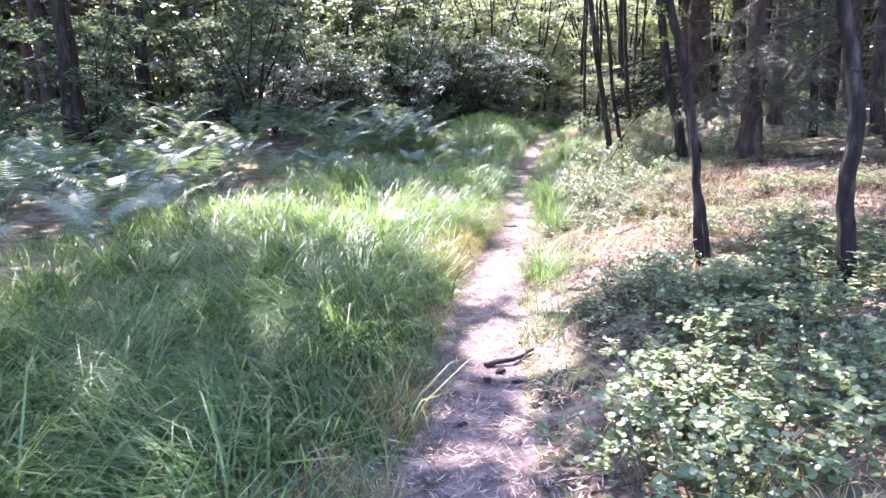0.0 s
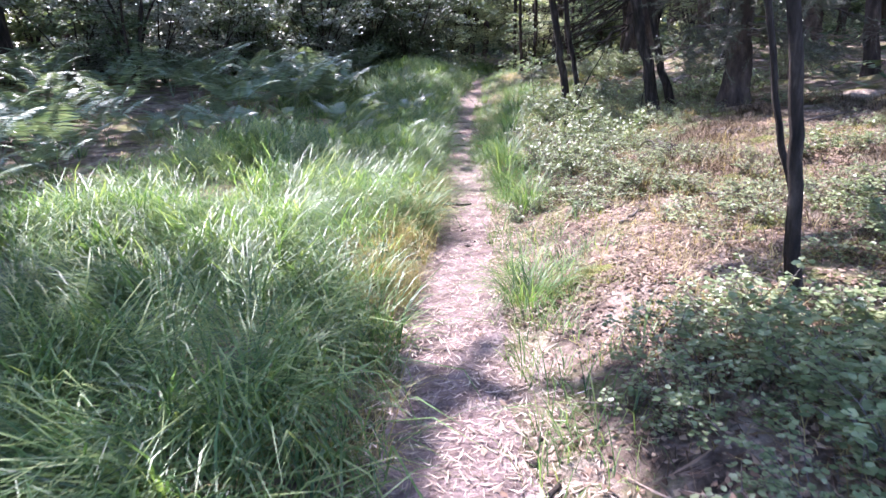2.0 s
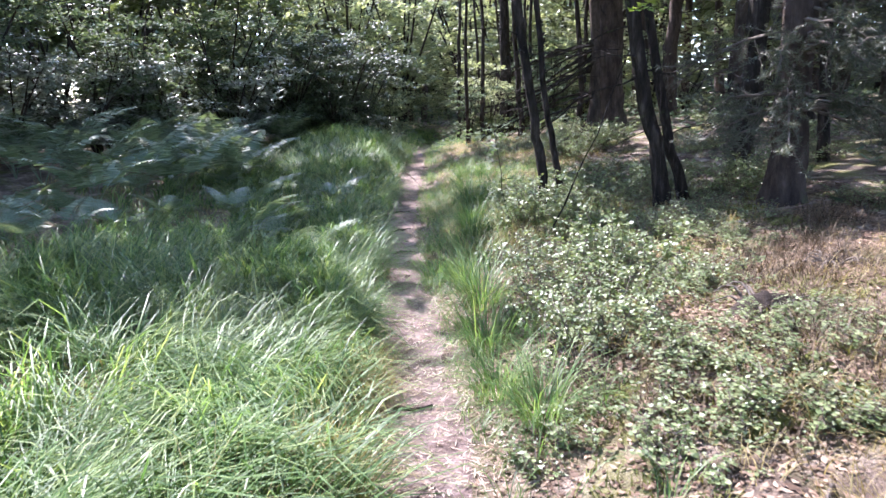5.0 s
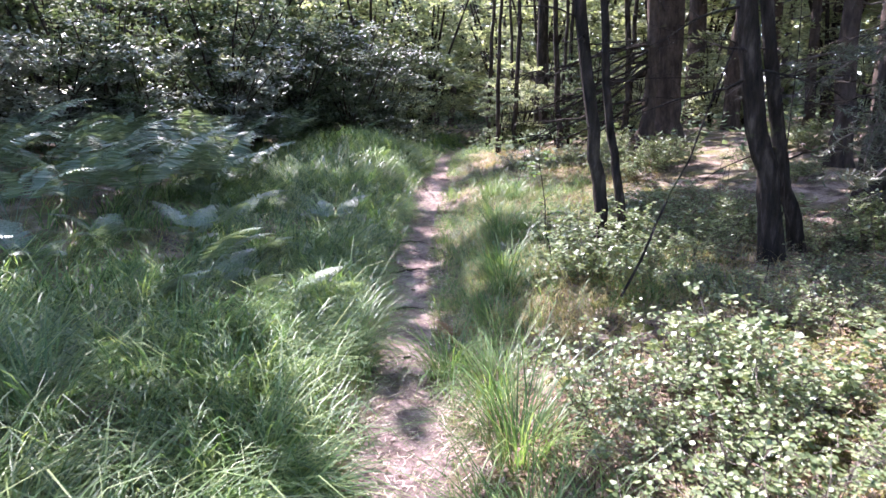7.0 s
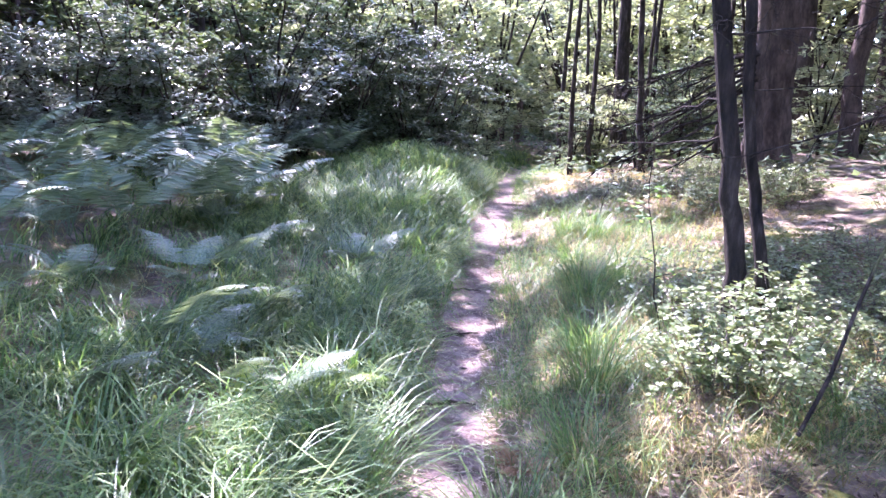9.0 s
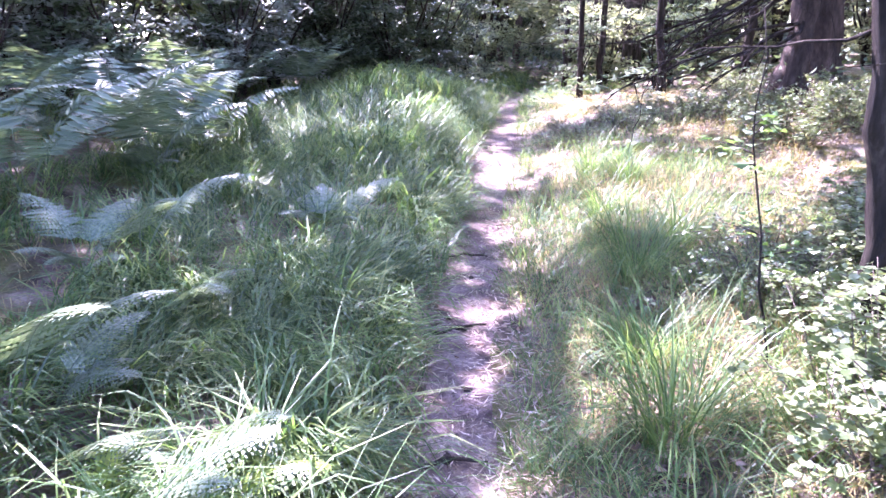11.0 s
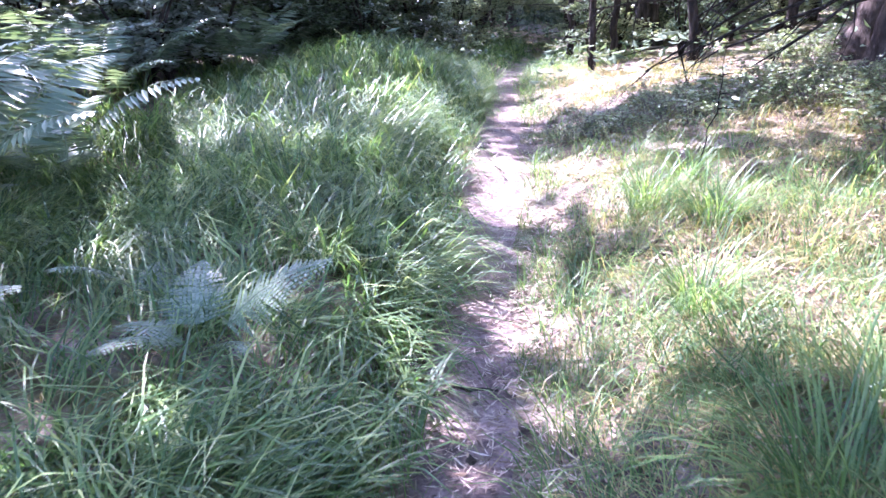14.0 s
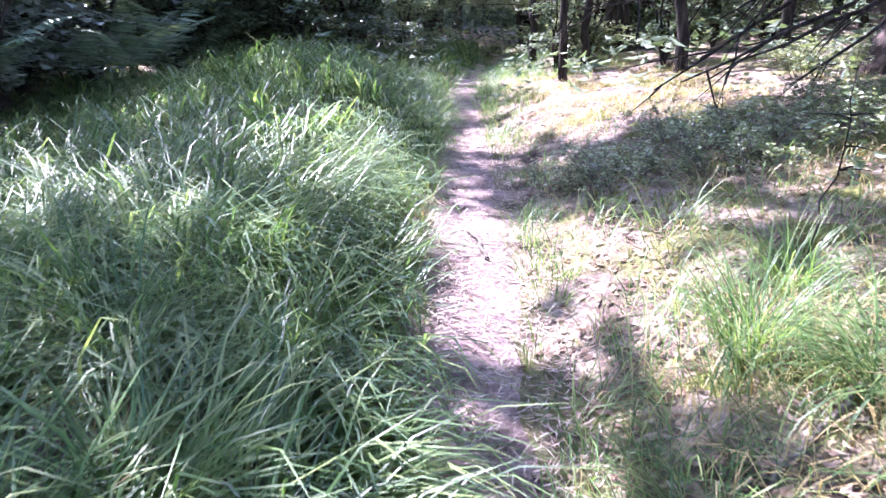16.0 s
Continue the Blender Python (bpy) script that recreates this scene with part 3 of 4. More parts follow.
def thicket():
    rng = np.random.default_rng(41)
    kinds = [shrub(rng, 3.6, 2.8, 3500, 0.1, M_SHRUB, 6, label="tall leafy shrub with silvery green leaves"),
             shrub(rng, 2.6, 2.6, 3300, 0.095, M_SHRUB, 7, label="bushy green shrub at the edge of the bracken"),
             shrub(rng, 5.2, 3.6, 3000, 0.185, M_CANOPY, 5, label="young broad-leaved tree with bright green leaves"),
             shrub(rng, 1.6, 1.7, 3000, 0.065, M_SHRUB, 6, label="low leafy shrub beside the grass"),
             shrub(rng, 7.5, 6.0, 4600, 0.165, M_SUNLIT, 9, "leafy_tree", "sunlit tree with green hanging foliage, leaf colour lightened for sun", 0.4)]
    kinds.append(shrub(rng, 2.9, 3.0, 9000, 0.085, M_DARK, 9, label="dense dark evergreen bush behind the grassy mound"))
    kinds.append(shrub(rng, 2.3, 2.3, 2800, 0.085, M_SUNLIT, 7, label="sunlit green bush beside the lane, leaf colour lightened for sun"))
    kinds.append(shrub(rng, 1.9, 2.3, 3400, 0.095, M_SKY_SHEEN, 7, label="leafy shrub beyond the grass, sky sheen put into its leaf colour"))
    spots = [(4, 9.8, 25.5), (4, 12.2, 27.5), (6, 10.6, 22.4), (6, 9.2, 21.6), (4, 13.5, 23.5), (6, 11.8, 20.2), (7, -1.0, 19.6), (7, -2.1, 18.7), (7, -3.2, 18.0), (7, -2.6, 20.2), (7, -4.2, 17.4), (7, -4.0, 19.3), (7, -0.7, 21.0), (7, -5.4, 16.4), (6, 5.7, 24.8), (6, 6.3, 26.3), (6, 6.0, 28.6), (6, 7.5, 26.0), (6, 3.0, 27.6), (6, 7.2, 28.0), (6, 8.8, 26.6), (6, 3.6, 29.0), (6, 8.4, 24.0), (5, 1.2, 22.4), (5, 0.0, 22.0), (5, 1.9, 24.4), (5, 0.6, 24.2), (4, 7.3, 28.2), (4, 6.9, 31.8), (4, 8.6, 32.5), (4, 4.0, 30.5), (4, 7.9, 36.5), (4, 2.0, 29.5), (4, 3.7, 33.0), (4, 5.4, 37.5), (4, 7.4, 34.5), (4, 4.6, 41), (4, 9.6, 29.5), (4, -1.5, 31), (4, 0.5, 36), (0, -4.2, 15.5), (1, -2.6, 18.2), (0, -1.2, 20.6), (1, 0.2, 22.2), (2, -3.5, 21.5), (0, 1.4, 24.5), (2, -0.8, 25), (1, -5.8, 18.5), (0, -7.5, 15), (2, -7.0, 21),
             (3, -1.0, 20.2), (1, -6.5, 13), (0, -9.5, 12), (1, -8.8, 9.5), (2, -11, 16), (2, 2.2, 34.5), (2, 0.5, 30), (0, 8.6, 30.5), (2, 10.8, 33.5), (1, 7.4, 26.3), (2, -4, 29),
             # the three shrubs at x -4.6..-3.8, y < 4 are unseen, added against skylight
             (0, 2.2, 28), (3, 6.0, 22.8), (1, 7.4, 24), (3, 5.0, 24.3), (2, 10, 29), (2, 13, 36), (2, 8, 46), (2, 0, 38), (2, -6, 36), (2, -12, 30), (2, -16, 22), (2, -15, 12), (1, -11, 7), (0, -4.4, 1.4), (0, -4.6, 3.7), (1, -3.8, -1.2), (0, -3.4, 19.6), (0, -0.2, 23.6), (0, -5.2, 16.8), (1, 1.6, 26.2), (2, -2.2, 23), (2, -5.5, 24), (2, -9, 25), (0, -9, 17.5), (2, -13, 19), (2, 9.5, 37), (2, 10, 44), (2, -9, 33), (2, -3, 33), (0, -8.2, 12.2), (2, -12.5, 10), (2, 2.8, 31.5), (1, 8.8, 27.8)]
    used = set()
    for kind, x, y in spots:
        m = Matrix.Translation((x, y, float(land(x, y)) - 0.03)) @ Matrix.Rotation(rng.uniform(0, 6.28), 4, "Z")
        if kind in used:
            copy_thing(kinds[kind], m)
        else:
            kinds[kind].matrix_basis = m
            used.add(kind)


thicket()

# woods too far off to count, all round
rng = np.random.default_rng(8)
n = 50000
a = np.where(rng.uniform(0, 1, n) < 0.6, rng.uniform(1.2, 3.3, n), rng.uniform(0, 2 * np.pi, n))
rr = rng.uniform(36, 58, n)
far = np.column_stack([rr * np.cos(a), 12 + rr * np.sin(a), 16 * rng.uniform(0, 1, n) ** 1.3])
far = far[lumps(a * 30, far[:, 2], 2.2, 3) + 0.5 * lumps(a * 30, far[:, 2], 0.8, 4) > -0.7]
far[:, 2] += land(far[:, 0], far[:, 1])
# a second patch whose lighter leaf colour stands for sun on the far foliage
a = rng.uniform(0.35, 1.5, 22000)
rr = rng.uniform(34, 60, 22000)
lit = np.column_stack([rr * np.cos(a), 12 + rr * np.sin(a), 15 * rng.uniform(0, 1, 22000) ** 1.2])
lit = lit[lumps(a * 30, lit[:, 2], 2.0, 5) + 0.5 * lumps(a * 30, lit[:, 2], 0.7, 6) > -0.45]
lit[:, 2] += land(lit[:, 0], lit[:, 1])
tagged(new("far_wood", leaves_mesh("far_wood", lit, rng, 1.0, M_SUNLIT, 0.45, aspect=0.6)), "distant sunlit green foliage beyond the trunks, leaf colour lightened for sun", "woods", kind="stuff")
tagged(new("far_wood", leaves_mesh("far_wood", far, rng, 1.3, M_CANOPY, 0.45, aspect=0.6)), "distant wall of green foliage round the wood", "woods", kind="stuff")


# ---- bilberry ----
def bilberry(rng, height, width, leaves, size, label):
    t = thing("bilberry_bush", label, "bush", "bilberry bushes")
    so = Soup()
    tips = []
    for s in range(int(6 + width * 36)):
        a, rad = rng.uniform(0, 6.28), width * 0.32 * math.sqrt(rng.uniform(0, 1))
        root = np.array([rad * math.cos(a), rad * math.sin(a), -0.04])
        out = np.array([math.cos(a), math.sin(a), 0]) * rng.uniform(0.1, 0.75) * width * 0.4
        H = height * rng.uniform(0.6, 1.05)
        f = np.linspace(0, 1, 6)[:, None]
        pts = root + out * f ** 1.4 + np.array([0, 0, H]) * f + np.cumsum(rng.normal(0, 0.012, (6, 3)), 0)
        tube(so, pts[[0, 3, 5]], 0.0045 * (1 - 0.7 * f[[0, 3, 5], 0]), 3)
        tips.append(pts)
        for _ in range(4):
            k = rng.integers(2, 6)
            g = np.linspace(0, 1, 6)[:, None]
            tw = pts[k] + (unit(rng.normal(0, 1, 3) + np.array([0, 0, 0.6])) * rng.uniform(0.08, 0.2) * (0.5 + height)) * g
            tube(so, tw[[0, 5]], 0.003 * (1 - 0.7 * g[[0, 5], 0]), 3)
            tips.append(tw)
            tips.append(tw)
    tagged(part("stem", so.mesh("stem", M_TWIG), t), kind="stuff")
    tips = np.array(tips)
    pick = rng.integers(len(tips), size=leaves)
    u = rng.uniform(0.25, 1, leaves) * 5
    i0 = np.minimum(u.astype(int), 4)
    p = tips[pick, i0] + (tips[pick, i0 + 1] - tips[pick, i0]) * (u - i0)[:, None] + rng.normal(0, 0.012, (leaves, 3))
    part("foliage", leaves_mesh("foliage", p, rng, size, M_BILBERRY, 0.55, aspect=0.68, oval=True), t, "small oval green leaves")
    return t


def bilberries():
    rng = np.random.default_rng(61)
    kinds = [bilberry(rng, 0.55, 0.9, 2600, 0.036, "bushy bilberry with small oval leaves"),
             bilberry(rng, 0.42, 0.8, 2400, 0.025, "low bilberry bush on the bank"),
             bilberry(rng, 0.3, 0.7, 1500, 0.023, "small bilberry clump on brown litter"),
             bilberry(rng, 0.66, 1.0, 3200, 0.037, "tall dense bilberry bush beside the path")]
    kinds.append(bilberry(rng, 0.17, 0.45, 380, 0.026, "small bilberry sprigs in the litter"))
    sprigs = []
    while len(sprigs) < 130:
        y = rng.uniform(3.5, 13)
        x = float(path_x(y)) + rng.uniform(0.55, 3.6)
        if lumps(x, y, 1.2, 81) > -0.2:
            sprigs.append((4, x, y))
    spots = sprigs + [(3, 1.25, 2.5), (0, 0.85, 2.2), (1, 1.85, 3.0), (0, 1.5, 3.5), (3, 2.1, 3.9), (0, 1.55, 4.15), (1, 1.1, 3.2), (3, 2.7, 4.8), (1, 1.15, 4.1), (2, 1.5, 4.45), (2, 2.9, 5.7),
             (2, 1.95, 7.45), (1, 1.85, 8.3), (2, 2.2, 7.8), (1, 2.2, 8.9), (0, 2.45, 9.5), (1, 2.0, 9.6), (2, 2.7, 8.6), (2, 2.1, 7.2), (2, 2.5, 7.6), (1, 2.8, 9.1), (2, 2.0, 9.05), (2, 3.5, 9.5), (2, 3.4, 10.3),
             (3, 2.6, 11.6), (2, 3.1, 11.4), (1, 3.5, 11.9), (1, 2.8, 12.7), (3, 3.4, 12.7), (1, 3.9, 12.4), (0, 4.4, 12.5), (2, 3.2, 11.0), (0, 4.7, 11.2), (1, 5.3, 11.5), (0, 3.9, 13.4), (1, 4.7, 13.6), (2, 3.1, 13.3),
             (1, 3.2, 17.6), (1, 3.7, 17.3), (0, 4.2, 17.6), (1, 4.7, 17.2), (1, 5.2, 17.5), (1, 5.8, 17.0), (1, 3.9, 18.2), (1, 6.3, 17.6), (1, 4.9, 18.0), (2, 3.0, 18.0), (0, 5.4, 16.2), (1, 6.4, 15.5), (3, 4.6, 15.9),
             (1, 6.6, 12.5), (0, 7.2, 13.5), (1, 6.0, 14.2), (0, 7.5, 16), (1, 8.3, 17.5), (0, 6.2, 19.9), (1, 6.6, 20.9), (1, 3.5, 7.0), (2, 3.2, 5.9), (1, 4.2, 6.6), (2, 4.8, 8.2), (1, 5.0, 9.9)]
    used = set()
    for kind, x, y in spots:
        m = Matrix.Translation((x, y, float(land(x, y)) - 0.02)) @ Matrix.Rotation(rng.uniform(0, 6.28), 4, "Z") @ Matrix.Diagonal((1, 1, rng.uniform(0.85, 1.15) * (0.68 if y < 5.2 else 1.15 if 8.2 < y < 9.7 and x < 2.6 else 0.75 if y < 10 else 1.0), 1))
        if kind in used:
            copy_thing(kinds[kind], m)
        else:
            kinds[kind].matrix_basis = m
            used.add(kind)


bilberries()


# ---- bracken ----
def frond_mesh(rng, L, rich, mat, arch=1.25, stipe=0.35):
    """A bracken frond: bare stipe, then pairs of toothed side leaves that shorten to the tip. It rises and bends over towards +x."""
    so = Soup()
    n = 40
    f = np.linspace(0, 1, n)
    ang = 0.25 + arch * f ** 1.2
    step = L / n
    pts = np.column_stack([np.cumsum(np.sin(ang)) * step, 0.03 * L * np.sin(f * 3 + rng.uniform(0, 3)), np.cumsum(np.cos(ang)) * step])
    pts[:, 1] -= pts[0, 1]
    pts[0] = 0
    tube(so, pts[::3], 0.006 * (1 - 0.8 * f[::3]), 3)
    tan = unit(np.gradient(pts, axis=0))
    pairs = 24 if rich else 20
    for k in range(pairs):
        u = stipe + (1 - stipe) * k / pairs
        c = np.array([np.interp(u, f, pts[:, q]) for q in range(3)])
        t = unit(np.array([np.interp(u, f, tan[:, q]) for q in range(3)]))
        v = k / pairs
        reach = L * 0.27 * (1 - v) ** 0.8 * (0.75 + 0.25 * min(1, v * 6)) * rng.uniform(0.9, 1.08) + 0.012
        for sgn in (-1, 1):
            s = np.array([0, sgn, 0.0])
            up = np.cross(t, s) * sgn
            d = unit(s * 0.93 + t * 0.36 - np.array([0, 0, 0.12]) + rng.normal(0, 0.05, 3))
            wide = (0.0135 if rich else 0.02) * L
            if rich:
                m = max(4, int(reach / 0.024))
                g = np.linspace(0.05, 0.97, m)
                centre = c + d * (g * reach)[:, None] - np.array([0, 0, 0.1 * reach]) * (g ** 2)[:, None]
                lean = unit(t - d * np.dot(t, d))
                wing = wide * (1 - g ** 2) + 0.003
                half = reach / m * 0.42
                for w in (-1, 1):
                    tipv = centre + lean * (w * wing)[:, None] + d * half * 0.8
                    a, b = centre - d * half, centre + d * half
                    mid = centre + lean * (w * wing * 0.55)[:, None] - d * half * 0.85
                    mid2 = centre + lean * (w * wing * 0.6)[:, None] + d * half * 1.1
                    q = np.stack([a, mid, tipv, mid2, b], 1).reshape(-1, 3)
                    i0 = np.arange(m)[:, None] * 5
                    so.add(q, i0 + np.array([0, 1, 3, 4]), i0 + np.array([1, 2, 3]))
                e = c + d * reach - np.array([0, 0, 0.1 * reach])
                so.add([c - lean * 0.002, c + lean * 0.002, e], (), [[0, 1, 2]])
            else:
                lean = unit(t - d * np.dot(t, d))
                e1 = c + d * reach * 0.4 - np.array([0, 0, 0.02 * reach])
                e2 = c + d * reach - np.array([0, 0, 0.12 * reach])
                so.add([c, e1 + lean * wide * 0.75, e2, e1 - lean * wide * 0.75], [[0, 1, 2, 3]])
    return so.mesh("frond", mat, False)


def ferns():
    rng = np.random.default_rng(91)
    rich = [frond_mesh(rng, L, True, M_FERN, arch) for L, arch in ((0.95, 1.45), (0.8, 1.6), (1.05, 1.3), (0.7, 1.75))]
    plain = [frond_mesh(rng, L, False, M_FERN, arch) for L, arch in ((1.15, 1.4), (1.0, 1.55), (1.3, 1.3))]
    pale = [frond_mesh(rng, 0.62, True, M_FERN_PALE, 1.0), frond_mesh(rng, 0.7, True, M_FERN_PALE, 1.7)]
    brown = [frond_mesh(rng, 0.34, True, M_FERN_BROWN, 1.5)]

    def plant(x, y, meshes, count, label, turn=None, scale=1.0):
        t = thing("bracken_fern", label, "fern", "bracken", Matrix.Translation((x, y, float(land(x, y)) - 0.02)))
        a0 = rng.uniform(0, 6.28) if turn is None else radians(turn)
        for k in range(count):
            a = a0 + (k * 2 * math.pi / count + rng.normal(0, 0.3) if turn is None else rng.normal(0, 0.5))
            f = part("frond", meshes[rng.integers(len(meshes))], t)
            f.matrix_basis = Matrix.Rotation(a, 4, "Z") @ Matrix.Rotation(rng.normal(0, 0.12), 4, "X") @ Matrix.Diagonal([scale * rng.uniform(0.85, 1.12)] * 3 + [1])

    for x, y in [(-1.4, 15.0), (-0.9, 15.6), (-0.6, 13.6), (-2.1, 12.3), (-2.9, 12.6), (-3.6, 12.0), (-1.3, 13.3), (-2.4, 14.6), (-1.7, 15.8), (-3.6, 10.9), (-3.5, 9.9), (-4.1, 11.4), (-0.7, 16.4), (-1.5, 17.0)]:
        plant(x, y, rich if x > -1.8 else plain, 6, "green bracken fern in a dense stand", None, 0.66)
    for x, y, turn in [(0.1, 11.9, 10), (0.35, 11.55, -20), (-0.2, 12.3, 30), (0.05, 13.0, -30), (-0.5, 11.6, 0)]:
        plant(x, y, rich, 3, "green bracken fern drooping over the grass", turn, 0.62)
    plant(0.65, 14.3, rich, 5, "small bracken fern with silvery green fronds in the grass", None, 0.6)
    plant(0.35, 14.75, rich, 4, "small bracken fern with silvery green fronds in the grass", None, 0.5)
    plant(-0.3, 12.3, rich, 2, "tall arching bracken frond lit by the sun", 0, 1.0)
    plant(-0.35, 13.8, rich, 2, "tall arching bracken frond lit by the sun", 0, 0.9)
    plant(0.45, 11.85, rich, 2, "bracken frond drooping towards the path", -25, 0.6)
    plant(0.2, 11.6, pale, 1, "pale yellow-green young bracken in the sun", 100, 0.6)
    plant(0.55, 11.55, pale, 1, "pale yellow-green young bracken in the sun", 30, 0.6)
    plant(1.48, 11.25, brown, 3, "withered orange-brown bracken at the edge of the path", None, 0.75)
    for x, y in [(-1.6, 12.6), (-2.2, 13.1), (-2.4, 12.0), (-3.0, 11.9), (-1.8, 14.2), (-2.7, 13.6), (-3.1, 6.0), (-3.0, 7.1), (-3.5, 6.7), (-3.4, 8.0), (-3.9, 7.4), (-4.2, 6.2), (-3.4, 9.0), (-3.9, 8.8)]:
        plant(x, y, rich, 5, "lush green bracken fern with broad feathery fronds", None, 0.66 if y > 11 else 0.8)
    spots = []
    while len(spots) < 150:
        x, y = rng.uniform(-9, 1.2), rng.uniform(7, 23.5)
        if x > -2.2 and y < 13.5 or x > float(path_x(y)) - 2.6 or x > -3.6 and y < 11.8:
            continue
        if min([9] + [math.hypot(x - a, y - b) for a, b in spots]) < 0.42:
            continue
        spots.append((x, y))
        plant(x, y, plain, 6, "tall bracken fern in a dense stand")


ferns()


# ---- grass ----
def grass_stuff(name, label, mat, seed, tufts, box, chance, per=40, length=(0.3, 0.6), width=0.006, spread=0.1, droop=(0.9, 2.1), wind=None, segs=4):
    rng = np.random.default_rng(seed)
    x, y = rng.uniform(box[0], box[1], tufts), rng.uniform(box[2], box[3], tufts)
    p = chance(x, y, x - path_x(y), path_half(y))
    keep = rng.uniform(0, 1, tufts) < p
    x, y = x[keep], y[keep]
    n = len(x)
    size = rng.uniform(0.6, 1.15, n) + 0.22 * lumps(x, y, 0.9, 59)
    cnt = per
    tx, ty, ts = np.repeat(x, cnt), np.repeat(y, cnt), np.repeat(size, cnt)
    N = len(tx)
    a = rng.uniform(0, 2 * np.pi, N)
    r = spread * ts * np.sqrt(rng.uniform(0, 1, N))
    rx, ry = tx + r * np.cos(a), ty + r * np.sin(a)
    comb = 2.6 * lumps(tx, ty, 0.8, 57) + 2.0 * lumps(tx, ty, 0.3, 58) + (wind or 0.0)
    az = np.where(rng.uniform(0, 1, N) < (0.72 if wind is not None else 0.2), comb + rng.normal(0, 0.4, N), a + rng.normal(0, 0.6, N))
    L = rng.uniform(*length, N) * ts
    root = np.column_stack([rx, ry, land(rx, ry) - 0.01])
    v, q, t = blades(root, az, L, width * rng.uniform(0.6, 1.3, N), rng.uniform(0.05, 0.55, N), rng.uniform(*droop, N), segs)
    tagged(new(name, mesh_of(name, v, [q, t], mat)), label, "grass", kind="stuff")


def left_long(x, y, d, w):
    edge = ramp01(0.03, 0.2, -d - w)
    stand = np.where((y < 11) & (x < -2.4), 0.55, 1.0) * np.where((y > 11) & (y < 15.5) & (x < -0.7), 0.45, 1.0) * np.where(d < -3.2, 0.15, 1) * np.where((y < 3.4) & (d > -0.8), 0.3, 1.0)
    return edge * stand * np.clip(0.62 + 0.5 * lumps(x, y, 0.75, 51) + 0.45 * lumps(x, y, 0.33, 151), 0.08, 1)


def right_long(x, y, d, w):
    strip = ramp01(0.0, 0.16, d - w) * (1 - ramp01(0.55, 1.0, d - w))
    zone = np.interp(y, [2, 5, 7, 8, 10.5, 11, 14, 16, 18, 22, 26], [0, 0.1, 0.25, 0.6, 0.75, 0.6, 0.6, 0.35, 0.1, 0.2, 0.8])
    broad = np.where((y > 10.8) & (y < 15.6) & (d > 0.3) & (d < 2.3), 0.62, 0) + np.where((y > 23) & (d > 0.1) & (d < 2.2), 0.8, 0)
    return np.clip(strip * zone + broad, 0, 1) * (0.55 + 0.45 * lumps(x, y, 0.6, 52))


def fringe(x, y, d, w):
    k = np.abs(d) - w
    return ramp01(-0.06, 0.08, k) * (1 - ramp01(0.15, 0.5, k)) * (0.5 + 0.5 * lumps(x, y, 0.5, 53))


def left_dry(x, y, d, w):
    k = -d - w
    return ramp01(-0.02, 0.1, k) * (1 - ramp01(0.2, 0.6, k)) * np.interp(y, [1.5, 3, 5, 6.5, 8.3, 9.2, 12, 18], [0.8, 0.7, 0.5, 1, 1, 0.2, 0.1, 0.1])


def moss_zone(x, y, d, w):
    return ramp01(0.25, 0.7, d - w) * (1 - ramp01(3.0, 4.5, d)) * ramp01(0.0, 0.5, lumps(x, y, 0.75, 55) + 0.4 * lumps(x, y, 0.3, 56))


def straw_edge(x, y, d, w):
    k = -d - w
    return ramp01(-0.04, 0.05, k) * (1 - ramp01(0.16, 0.42, k)) * (0.8 + 0.3 * lumps(x, y, 0.5, 66))


def thatch(x, y, d, w):
    return ramp01(0.02, 0.15, -d - w) * (0.5 + 0.5 * lumps(x, y, 0.5, 69))


def heath(x, y, d, w):
    return ramp01(0.3, 0.7, d - w) * ramp01(-0.35, 0.4, lumps(x, y, 0.6, 67) + 0.4 * lumps(x, y, 0.25, 68))


def bank(x, y, d, w):
    return ramp01(0.08, 0.3, d - w) * (1 - ramp01(1.9, 2.6, d)) * (1 - 0.85 * ramp01(15.3, 16.2, y)) * (0.6 + 0.5 * lumps(x, y, 0.7, 64))


def floor_dry(x, y, d, w):
    return ramp01(0.1, 0.5, d - w) * (1 - ramp01(2.4, 4.0, d)) * (0.3 + 0.6 * lumps(x, y, 0.7, 54))


grass_stuff("long_grass", "long arching green grass beside the path", M_GRASS, 101, 6400, (-4, 2.5, 1.6, 12), left_long, 36, (0.26, 0.75), 0.0092, 0.13, (1.4, 3.1), wind=-0.8, segs=3)
grass_stuff("long_grass", "long green grass on the mound beside the path", M_GRASS, 102, 5600, (-3.0, 3.0, 11.8, 22.5), left_long, 30, (0.25, 0.68), 0.0105, 0.14, (1.6, 3.2), wind=-0.6, segs=3)
grass_stuff("long_grass", "green grass in the sunny lane beyond the bend", M_GRASS, 108, 1600, (-1, 6.5, 21, 33), left_long, 26, (0.28, 0.66), 0.013, 0.18, (1.0, 2.6), wind=-0.6, segs=3)
grass_stuff("grass", "thin green grass between path and bilberry", M_GRASS, 103, 8000, (0.2, 9, 4, 34), right_long, 24, (0.16, 0.46), 0.0052, 0.12, (1.3, 3.0), segs=3)
grass_stuff("short_grass", "short sparse grass along the path's edges", M_GRASS, 104, 12000, (-0.8, 4.5, 1.6, 24), fringe, 12, (0.08, 0.3), 0.0045, 0.06)
grass_stuff("dry_grass", "straw-coloured dry grass on the bank", M_DRY, 105, 17000, (0.2, 6.5, 1.6, 23.5), floor_dry, 9, (0.06, 0.26), 0.004, 0.09, (1.1, 2.4))
